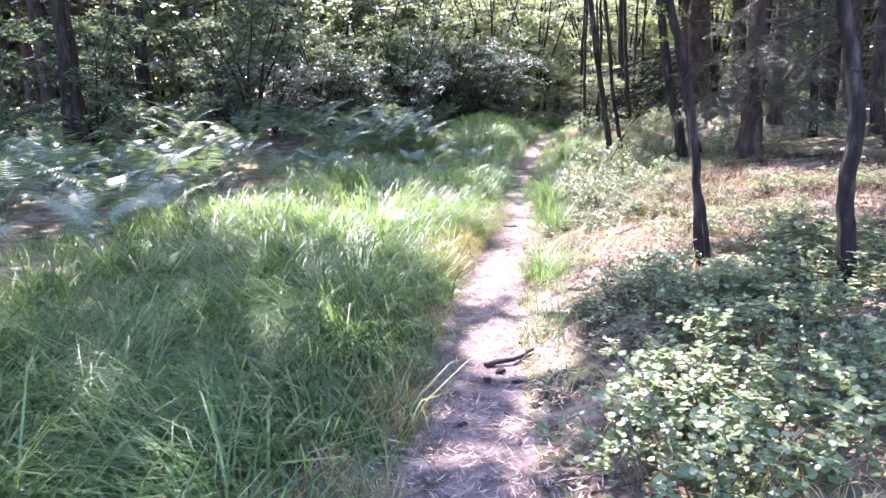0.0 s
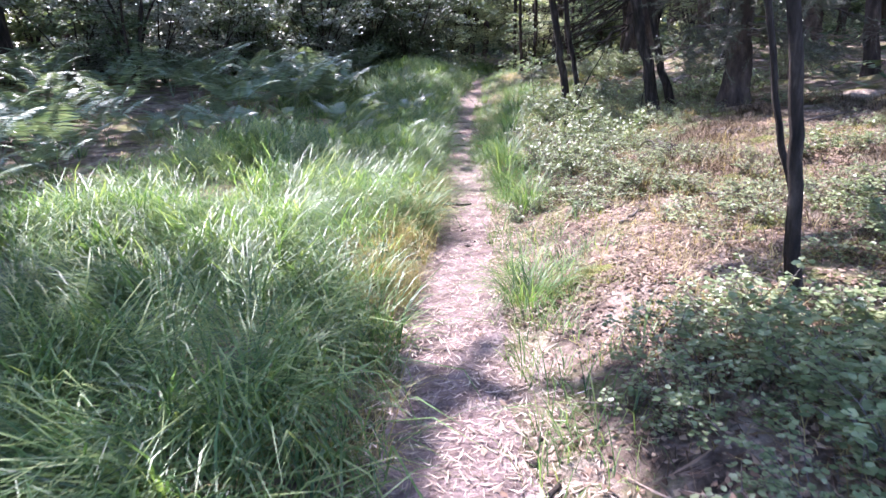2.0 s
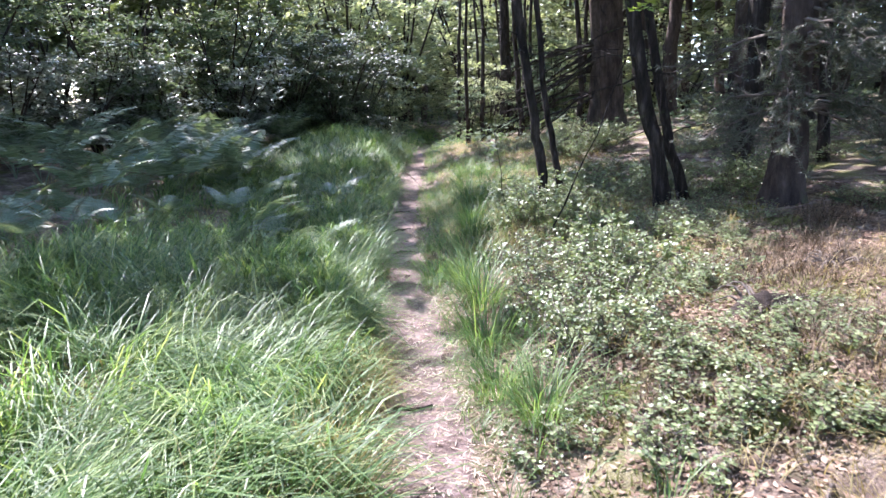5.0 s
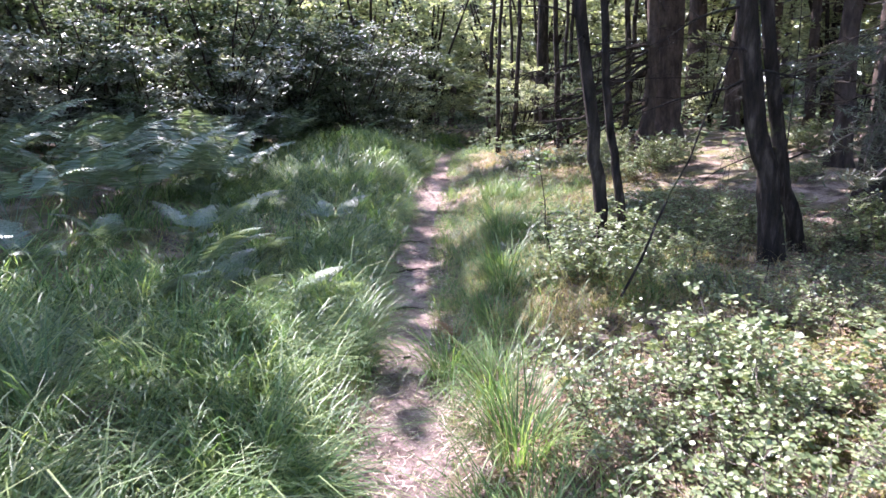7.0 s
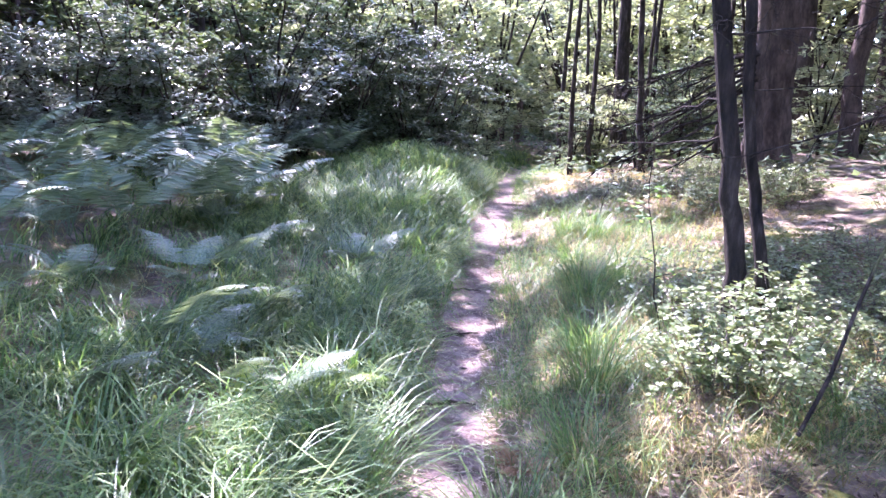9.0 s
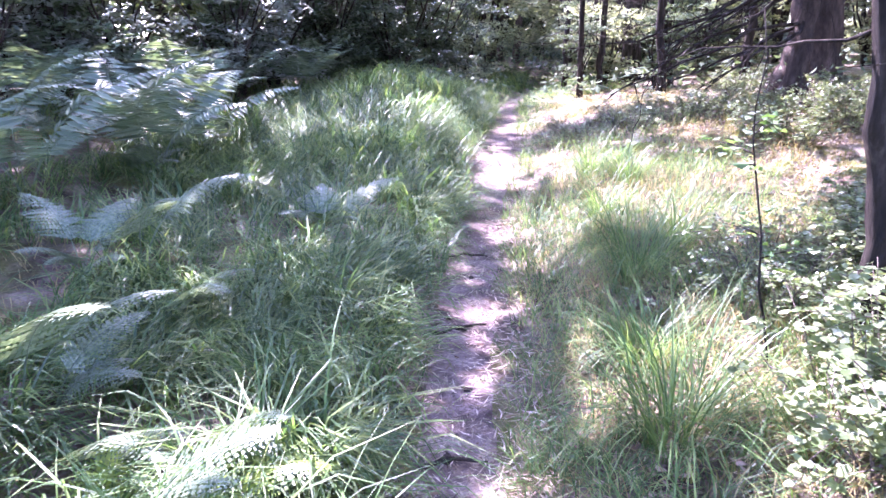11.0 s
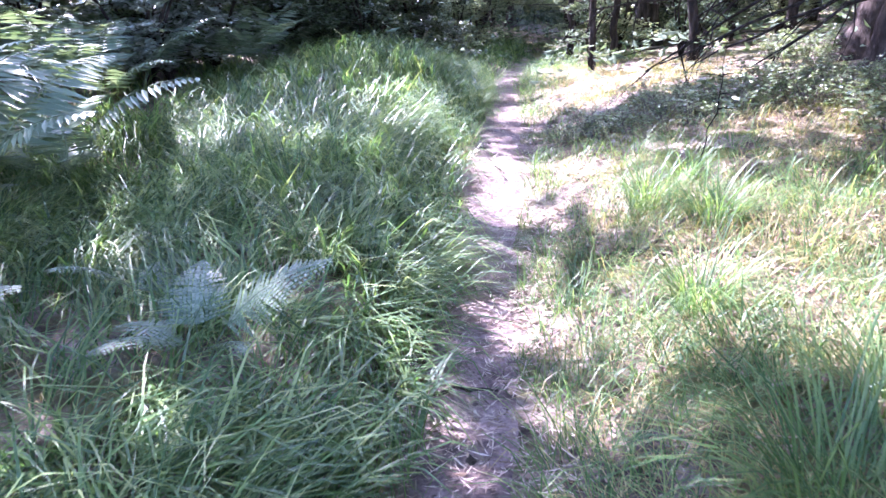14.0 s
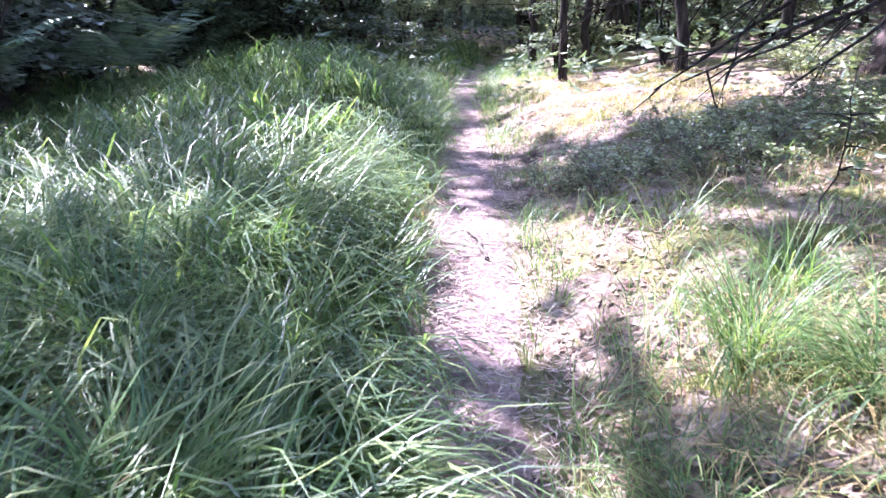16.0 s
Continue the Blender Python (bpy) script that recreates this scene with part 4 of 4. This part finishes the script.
grass_stuff("dry_grass", "straw-coloured dry grass at the path's edge", M_DRY, 106, 4200, (-1.0, 2.2, 1.6, 18), left_dry, 16, (0.12, 0.4), 0.0045, 0.07, (0.9, 2.6))
grass_stuff("grass", "fine green grass spread over the bank", M_GRASS, 109, 1900, (1.5, 4.3, 10.8, 17.6), bank, 14, (0.1, 0.36), 0.0048, 0.16, (1.5, 3.1), segs=3)
grass_stuff("dry_grass", "matted straw-coloured grass over the bank", M_DRY, 110, 2600, (1.5, 4.3, 10.8, 17.6), bank, 11, (0.08, 0.3), 0.0042, 0.16, (1.6, 3.1), segs=2)
grass_stuff("dry_grass", "tall straw-coloured grass leaning over the path's edge", M_DRY, 111, 1500, (-0.7, 1.2, 5.6, 8.9), straw_edge, 16, (0.18, 0.46), 0.0045, 0.08, (0.8, 2.4), wind=0.2, segs=3)
grass_stuff("dry_grass", "flattened straw-coloured thatch under the long grass", M_DRY, 113, 5200, (-3.2, 2.4, 1.6, 19), thatch, 7, (0.08, 0.3), 0.005, 0.16, (1.5, 2.6), segs=2)
grass_stuff("dry_stalks", "brown withered stalks tangled on the forest floor", M_STALK, 112, 6200, (0.8, 5.5, 3.6, 10), heath, 13, (0.05, 0.22), 0.005, 0.09, (0.9, 2.8), segs=2)
grass_stuff("moss", "yellow-green moss and tiny sprigs on the bank", M_MOSS, 107, 9000, (0.5, 6.0, 4, 22), moss_zone, 16, (0.03, 0.09), 0.008, 0.07, (0.8, 2.0), segs=2)


def tussocks():
    rng = np.random.default_rng(121)
    kinds = []
    for k in range(5):
        N = 200
        a = rng.uniform(0, 6.28, N)
        r = 0.11 * np.sqrt(rng.uniform(0, 1, N))
        root = np.column_stack([r * np.cos(a), r * np.sin(a), np.full(N, -0.02)])
        v, q, t = blades(root, a + rng.normal(0, 0.5, N), rng.uniform(0.3, 0.68, N) * (0.8 + 0.1 * k), 0.0052 * rng.uniform(0.6, 1.4, N), rng.uniform(0.05, 0.5, N), rng.uniform(1.0, 3.1, N), 5)
        kinds.append(mesh_of("grass_tussock", v, [q, t], M_TUSSOCK))
    spots = [(-0.75, 3.3), (-0.5, 4.3), (-0.95, 4.8), (-0.35, 5.4), (-0.7, 6.2), (0.78, 5.6), (-0.2, 6.9), (1.2, 8.2), (1.3, 8.8), (1.3, 7.8), (0.2, 8.6), (-0.2, 8.0), (0.35, 9.4), (1.45, 9.5), (1.5, 10.1), (1.35, 10.7), (0.55, 10.3), (0.2, 10.0),
             (-0.5, 9.8), (0.75, 10.9), (1.75, 11.2), (2.1, 12.45), (2.0, 11.9), (0.6, 12.4), (0.75, 13.2), (0.4, 12.9), (0.9, 14.0), (0.6, 14.6), (1.0, 15.2), (1.3, 15.9), (1.2, 16.5), (1.5, 16.9), (1.6, 17.5), (0.8, 15.9), (2.75, 15.6), (2.95, 15.2), (3.1, 15.9), (2.5, 14.4), (2.7, 13.6), (2.35, 13.3), (-0.1, 5.9), (-1.2, 5.5), (-1.5, 7.0)]
    for n, (x, y) in enumerate(spots):
        ob = tagged(new("grass_tussock", kinds[n % 5]), "dense green grass tussock with arching blades" if x < path_x(y) else "upright green grass tussock at the path's edge", "grass tussock", "tussocks")
        ob.matrix_basis = Matrix.Translation((x, y, float(land(x, y)))) @ Matrix.Rotation(rng.uniform(0, 6.28), 4, "Z") @ Matrix.Diagonal([rng.uniform(0.8, 1.15)] * 3 + [1])


tussocks()


# ---- litter, sticks and clods ----
def litter(name, label, seed, n, box, size, aspect, chance, mat=M_LITTER):
    rng = np.random.default_rng(seed)
    x, y = rng.uniform(box[0], box[1], n), rng.uniform(box[2], box[3], n)
    keep = rng.uniform(0, 1, n) < chance(x, y, x - path_x(y), path_half(y))
    x, y = x[keep], y[keep]
    p = np.column_stack([x, y, land(x, y) + 0.012])
    tagged(new(name, leaves_mesh(name, p, rng, size, mat, 0.82, 0.5, aspect)), label, "litter", kind="stuff")


litter("dead_leaves", "brown dead leaves scattered on the forest floor", 131, 110000, (0.2, 5.5, 1.5, 21), 0.042, 0.5, lambda x, y, d, w: 0.8 * ramp01(-0.1, 0.3, d - w) * (0.6 + 0.5 * lumps(x, y, 0.6, 61)) + 0.03)
litter("dead_leaves", "curled brown leaves and bark scraps among the moss", 134, 75000, (0.9, 4.6, 3.2, 10), 0.033, 0.5, lambda x, y, d, w: ramp01(0.0, 0.4, d - w) * np.clip(0.55 + 0.7 * lumps(x, y, 0.35, 65), 0.05, 1))
litter("twig_litter", "thin dry twigs and stalks strewn on the floor", 133, 20000, (0.2, 7, 1.5, 22), 0.16, 0.045, lambda x, y, d, w: 0.8 * ramp01(-0.1, 0.3, d - w) * (0.5 + 0.5 * lumps(x, y, 0.9, 62)))
litter("fallen_needles", "dry needles, chips and straw strewn on the path", 132, 190000, (-0.5, 3.2, 1.5, 22), 0.062, 0.085, lambda x, y, d, w: (np.abs(d) < w + 0.22) * (0.85 + 0.3 * lumps(x, y, 0.3, 63)), M_STRAW)


def stick(points, r, label, seed, name="stick", mat=M_TWIG, category="stick"):
    rng = np.random.default_rng(seed)
    p = np.asarray(points, float)
    f = np.linspace(0, 1, 9)
    pts = np.column_stack([np.interp(f, np.linspace(0, 1, len(p)), p[:, c]) for c in range(3)])
    pts[1:-1] += rng.normal(0, r * 0.5, (7, 3))
    so = Soup()
    tube(so, pts, r * (1 - 0.5 * f), 7, 0.12, rng)
    return tagged(new(name, so.mesh(name, mat)), label, category)


def on(x, y, up=0.0):
    return (x, y, float(land(x, y)) + up)


def clods():
    rng = np.random.default_rng(141)
    bm = bmesh.new()
    bmesh.ops.create_icosphere(bm, subdivisions=2, radius=1)
    base = np.array([v.co for v in bm.verts])
    tri = np.array([[v.index for v in f.verts] for f in bm.faces])
    bm.free()
    spots = [(0.28, 3.68, 0.05), (0.2, 3.55, 0.04), (0.36, 3.5, 0.035), (0.7, 7.0, 0.03), (0.62, 6.85, 0.035), (0.78, 6.9, 0.03), (0.66, 7.3, 0.03), (1.25, 12.1, 0.04), (1.42, 13.2, 0.035), (1.36, 13.35, 0.025), (1.55, 13.9, 0.03),
             (1.6, 14.3, 0.025), (1.5, 14.9, 0.03), (0.42, 3.2, 0.04), (0.05, 3.0, 0.03), (2.2, 18.1, 0.04), (2.3, 18.3, 0.03), (1.15, 11.0, 0.03), (1.2, 10.7, 0.025), (0.45, 4.1, 0.03), (1.38, 12.6, 0.03)]
    for x, y, s in spots:
        v = base * (1 + 0.22 * rng.normal(0, 1, (len(base), 1))) * np.array([1.4, 0.9, 0.42]) * s * 0.6
        ob = tagged(new("clod", mesh_of("clod", v, [tri], M_CLOD)), "dark lump of earth lying on the path", "clod", "clods on the path")
        ob.matrix_basis = Matrix.Translation(on(x, y, s * 0.3)) @ Matrix.Rotation(rng.uniform(0, 6.28), 4, "Z")


clods()
stick([on(0.2, 3.75, 0.02), on(0.36, 3.8, 0.03), on(0.5, 3.95, 0.02)], 0.018, "short dark root across the path", 1, "root", M_CLOD, "root")
stick([on(2.22, 17.0, 0.015), on(2.24, 17.25, 0.02), on(2.2, 17.4, 0.012)], 0.012, "small bent stick lying on the path", 2)
stick([on(2.5, 10.9, 0.1), (3.1, 11.3, 1.2), (3.7, 11.7, 2.2)], 0.009, "dark bare stick leaning across the bilberry", 3, mat=M_BARK)
for n, (x, y, l, a) in enumerate([(2.6, 8.1, 0.7, 0.3), (3.4, 7.6, 0.9, -0.2), (4.0, 8.6, 1.1, 0.2), (1.6, 6.4, 0.5, 0.8), (2.3, 6.6, 0.6, -0.5), (3.2, 8.8, 0.8, 0.1), (4.4, 7.4, 0.8, 0.5), (2.5, 15.1, 0.6, 0.4), (3.3, 14.6, 0.7, -0.3), (3.4, 10.0, 0.6, 0.9)]):
    stick([on(x, y, 0.015), on(x + l * 0.5 * math.cos(a), y + l * 0.5 * math.sin(a), 0.03), on(x + l * math.cos(a), y + l * math.sin(a), 0.015)], 0.013, "dry fallen branch on the forest floor", 10 + n)


# ---- the spruce with dry hanging boughs, and brushwood ----
def spruce(x, y, r, height, boughs, long, seed, label, green=0.5, low=0.5, high=4.0, bias=None, sprays=26, pitch=0.05, fan=1.0, wood_mat=None, thick=0.018):
    """A spruce whose lower boughs hang, thick with grey twigs and thin sprays of needles."""
    rng = np.random.default_rng(seed)
    t = thing("spruce_tree", label, "tree", "trees beside the path", Matrix.Translation((x, y, float(land(x, y)))))
    me, pts = trunk_mesh(rng, height, r, (rng.normal(0, 0.01), 0), 0.5, M_BARK_PINE)
    part("trunk", me, t)
    for b in range(boughs):
        z = rng.uniform(low, high)
        c = [np.interp(z, pts[:, 2], pts[:, k]) for k in range(3)]
        a = rng.uniform(0, 6.28) if bias is None else rng.normal(bias, fan)
        so = Soup()
        spine, tips = limb(so, c, unit(np.array([math.cos(a), math.sin(a), pitch + rng.uniform(-0.15, 0.15)])), long * rng.uniform(0.55, 1.15), thick, rng, 0.3 if pitch > 0 else 0.0, sprays, long * 0.32, 5)
        bough = part("branch", so.mesh("branch", wood_mat or M_TWIG), t, "dark bare sweeping branch" if wood_mat else "hanging dry grey branch")
        tips = np.array(tips)
        n = int(len(tips) * 24 * green)
        if n:
            pick = rng.integers(len(tips), size=n)
            u = rng.uniform(0.1, 1, n) * 3
            i0 = np.minimum(u.astype(int), 2)
            p = tips[pick, i0] + (tips[pick, i0 + 1] - tips[pick, i0]) * (u - i0)[:, None]
            part("needles", leaves_mesh("needles", p, rng, 0.044, M_NEEDLE, 0.35, aspect=0.14), bough, "thin grey-green needles")["kind"] = "stuff"
    return t


spruce(4.6, 10.5, 0.15, 8, 46, 1.3, 201, "spruce with drooping half-dry grey boughs", 3.4, 0.6, 3.2, 5.1, 17, fan=1.0)
spruce(6.3, 9.6, 0.17, 8, 10, 1.5, 202, "spruce with bare twiggy lower boughs", 0.5, 0.6, 3.5)
spruce(6.3, 18.7, 0.12, 8, 16, 2.5, 203, "conifer with long bare boughs sweeping low over the floor", 0.0, 0.75, 1.9, 3.25, 6, -0.4, 0.3, M_BARK, 0.03)
spruce(6.9, 14.6, 0.12, 8, 12, 1.4, 204, "thin spruce with dead twigs", 0.3, 0.5, 4)
for n, (x, y, r) in enumerate([(4.6, 22.8, 0.05), (5.2, 23.6, 0.06), (5.8, 21.9, 0.07), (6.4, 23.0, 0.05), (4.9, 25.2, 0.06), (7.6, 22.6, 0.08), (6.9, 24.6, 0.06), (8.4, 24.2, 0.07), (5.9, 26.0, 0.05), (7.9, 14.3, 0.07), (8.6, 15.6, 0.09), (6.5, 12.3, 0.07), (7.7, 11.6, 0.1), (6.1, 7.5, 0.09), (7.4, 8.6, 0.12), (5.2, 6.2, 0.07)]):
    dead_tree(x, y, r, (0.03 * math.sin(n * 2.1), 0.02), 7.0, 11, 0.5, 1.2, "thin dark young conifer with dry side twigs", 300 + n)


def leafy_sapling(x, y, height, seed, leaves, size, mat, label, lean=(0.0, 0.0), bare=0.3):
    rng = np.random.default_rng(seed)
    t = thing("sapling", label, "sapling", "", Matrix.Translation((x, y, float(land(x, y)) - 0.02)))
    f = np.linspace(0, 1, 9)
    pts = np.column_stack([lean[0] * f * height, lean[1] * f * height, f * height]) + np.vstack([[0, 0, 0], np.cumsum(rng.normal(0, 0.026, (8, 3)), 0)])
    so = Soup()
    tube(so, pts, 0.0055 * (1 - 0.7 * f), 6)
    part("stem", so.mesh("stem", M_BARK), t)
    spots = []
    for k in range(max(6, leaves // 14)):
        u = rng.uniform(bare, 1)
        c = np.array([np.interp(u, f, pts[:, q]) for q in range(3)])
        a = rng.uniform(0, 6.28)
        L = rng.uniform(0.15, 0.4) * height * 0.5
        g = np.linspace(0, 1, 5)[:, None]
        tw = c + np.array([math.cos(a), math.sin(a), 0.3]) * L * g - np.array([0, 0, 0.25 * L]) * g ** 2
        so = Soup()
        tube(so, tw, 0.004 * (1 - 0.7 * g[:, 0]), 4)
        part("twig", so.mesh("twig", M_BARK), t)
        spots += [tw[i] + rng.normal(0, 0.03, 3) for i in (1, 2, 3, 4, 4) for _ in range(3)]
    part("foliage", leaves_mesh("foliage", np.array(spots), rng, size, mat, 0.7, aspect=0.6), t, "broad green leaves")


leafy_sapling(2.48, 12.2, 1.35, 401, 98, 0.045, M_TUSSOCK, "thin sapling with broad bright green leaves", (-0.08, 0.05))
leafy_sapling(3.55, 11.0, 2.5, 402, 60, 0.08, M_FERN_PALE, "slim sapling with a few sunlit yellow-green leaves", (0.02, 0.0), 0.8)
leafy_sapling(-0.75, 20.4, 1.5, 403, 200, 0.07, M_SHRUB, "curved sapling with small leaves at the grass edge", (-0.15, 0.0))
leafy_sapling(3.2, 16.0, 0.8, 404, 60, 0.042, M_BILBERRY, "small leafy seedling on the bank", (0.05, 0.0))

# undergrowth that covers the floor farther off
rng = np.random.default_rng(17)
n = 70000
ux, uy = rng.uniform(-32, 36, n), 4 + 54 * rng.uniform(0, 1, n) ** 1.2
ud = ux - path_x(uy)
thick = 0.5 + 0.5 * lumps(ux, uy, 2.6, 71) + 0.3 * lumps(ux, uy, 0.9, 72)
near_zone = (uy < 20) & (ud < 3.6) & (ud > -6)
cover = np.where(ud > 0, np.where(uy < 22, ramp01(0.25, 0.7, thick) * 0.8, 1.0), 1.0) * ramp01(0.25, 0.9, np.abs(ud) - np.where(uy > 26, -0.5, 0)) * ~near_zone
ok = rng.uniform(0, 1, n) < cover
ux, uy, thick = ux[ok], uy[ok], thick[ok]
up = land(ux, uy) + rng.uniform(0, 1, len(ux)) * (0.12 + 0.4 * np.clip(thick, 0, 1.3) + 0.6 * ramp01(21, 26, uy) * (ux - path_x(uy) < -0.6))
tagged(new("undergrowth", leaves_mesh("undergrowth", np.column_stack([ux, uy, up]), rng, 0.18, M_SHRUB, 0.6, aspect=0.5)), "low green undergrowth covering the floor of the wood", "undergrowth", kind="stuff")

# moss cushions on the bank
for n in range(60):
    rng = np.random.default_rng(500 + n)
    y = rng.uniform(5.5, 19)
    x = float(path_x(y)) + rng.uniform(0.7, 3.4)
    so = Soup()
    g = np.linspace(0, 1, 6)
    a = np.linspace(0, 2 * np.pi, 14, endpoint=False)
    edge = 1 + 0.25 * np.sin(a * 3 + rng.uniform(0, 6)) + 0.12 * np.sin(a * 5 + rng.uniform(0, 6))
    R0 = rng.uniform(0.06, 0.17)
    px_, py_ = g[:, None] * np.cos(a) * edge * R0, g[:, None] * np.sin(a) * edge * R0 * 0.8
    pz_ = land(x + px_, y + py_) - float(land(x, y)) + 0.035 * np.sqrt(np.clip(1 - g[:, None] ** 2, 0, 1)) * (1 + 0.5 * lumps(px_ * 9, py_ * 9, 0.4, n)) - 0.012
    i, j = np.meshgrid(np.arange(5), np.arange(14), indexing="ij")
    so.add(np.stack([px_, py_, pz_], -1).reshape(-1, 3), np.stack([i * 14 + j, (i + 1) * 14 + j, (i + 1) * 14 + (j + 1) % 14, i * 14 + (j + 1) % 14], -1).reshape(-1, 4))
    tagged(new("moss_cushion", so.mesh("moss_cushion", M_MOSSY)), "yellow-green cushion of moss on the litter", "moss", "moss cushions").matrix_basis = Matrix.Translation(on(x, y))


# the torn-up root clump on the bank, and the notch where the path drops
def root_clump(x, y, r, seed, label):
    rng = np.random.default_rng(seed)
    t = thing("root_clump", label, "stump", "", Matrix.Translation(on(x, y)))
    so = Soup()
    g = np.linspace(0, 1, 7)
    a = np.linspace(0, 2 * np.pi, 18, endpoint=False)
    edge = 1 + 0.3 * np.sin(a * 2 + 1) + 0.15 * np.sin(a * 5)
    X, Y = g[:, None] * np.cos(a) * edge * r, g[:, None] * np.sin(a) * edge * r * 0.7
    Z = 0.5 * r * np.sqrt(np.clip(1 - g[:, None] ** 2, 0, 1)) * (1 + 0.5 * lumps(X, Y, r * 0.3, seed)) - 0.03 + land(x + X, y + Y) - float(land(x, y))
    i, j = np.meshgrid(np.arange(6), np.arange(18), indexing="ij")
    so.add(np.stack([X, Y, Z], -1).reshape(-1, 3), np.stack([i * 18 + j, (i + 1) * 18 + j, (i + 1) * 18 + (j + 1) % 18, i * 18 + (j + 1) % 18], -1).reshape(-1, 4))
    part("earth", so.mesh("earth", M_CLOD), t, "dark crumbling earth")
    for k in range(9):
        b = rng.uniform(0, 6.28)
        f = np.linspace(0, 1, 6)[:, None]
        p = np.array([math.cos(b), math.sin(b), 0]) * r * (0.5 + 1.1 * f) + np.array([0, 0, 0.3 * r]) * np.sin(np.pi * f) + np.array([0, 0, 0.02])
        p[1:] += np.cumsum(rng.normal(0, r * 0.06, (5, 3)), 0)
        so = Soup()
        tube(so, p, 0.009 * (1 - 0.7 * f[:, 0]), 5)
        part("root", so.mesh("root", M_TWIG), t)


root_clump(2.66, 8.1, 0.2, 7, "dark torn-up clump of roots and earth on the bank")
root_clump(3.6, 8.7, 0.14, 9, "small dark clump of roots on the mossy floor")
root_clump(0.5, 8.05, 0.11, 11, "dark crumbled edge of earth beside the path")
root_clump(0.55, 3.3, 0.12, 12, "dark crumbled earth with roots at the path's edge")
stick([on(0.5, 8.1, 0.03), on(0.66, 8.15, 0.03), on(0.85, 8.2, 0.02)], 0.016, "dark root crossing the path", 31, "root", M_CLOD, "root")
stick([on(1.22, 13.15, 0.015), on(1.38, 13.2, 0.025), on(1.55, 13.25, 0.015)], 0.011, "dark root crossing the path", 32, "root", M_CLOD, "root")
stick([on(1.15, 12.05, 0.012), on(1.28, 12.1, 0.02), on(1.4, 12.08, 0.012)], 0.01, "dark root crossing the path", 33, "root", M_CLOD, "root")
stick([on(1.42, 14.25, 0.012), on(1.55, 14.3, 0.02), on(1.7, 14.28, 0.012)], 0.01, "dark root crossing the path", 34, "root", M_CLOD, "root")
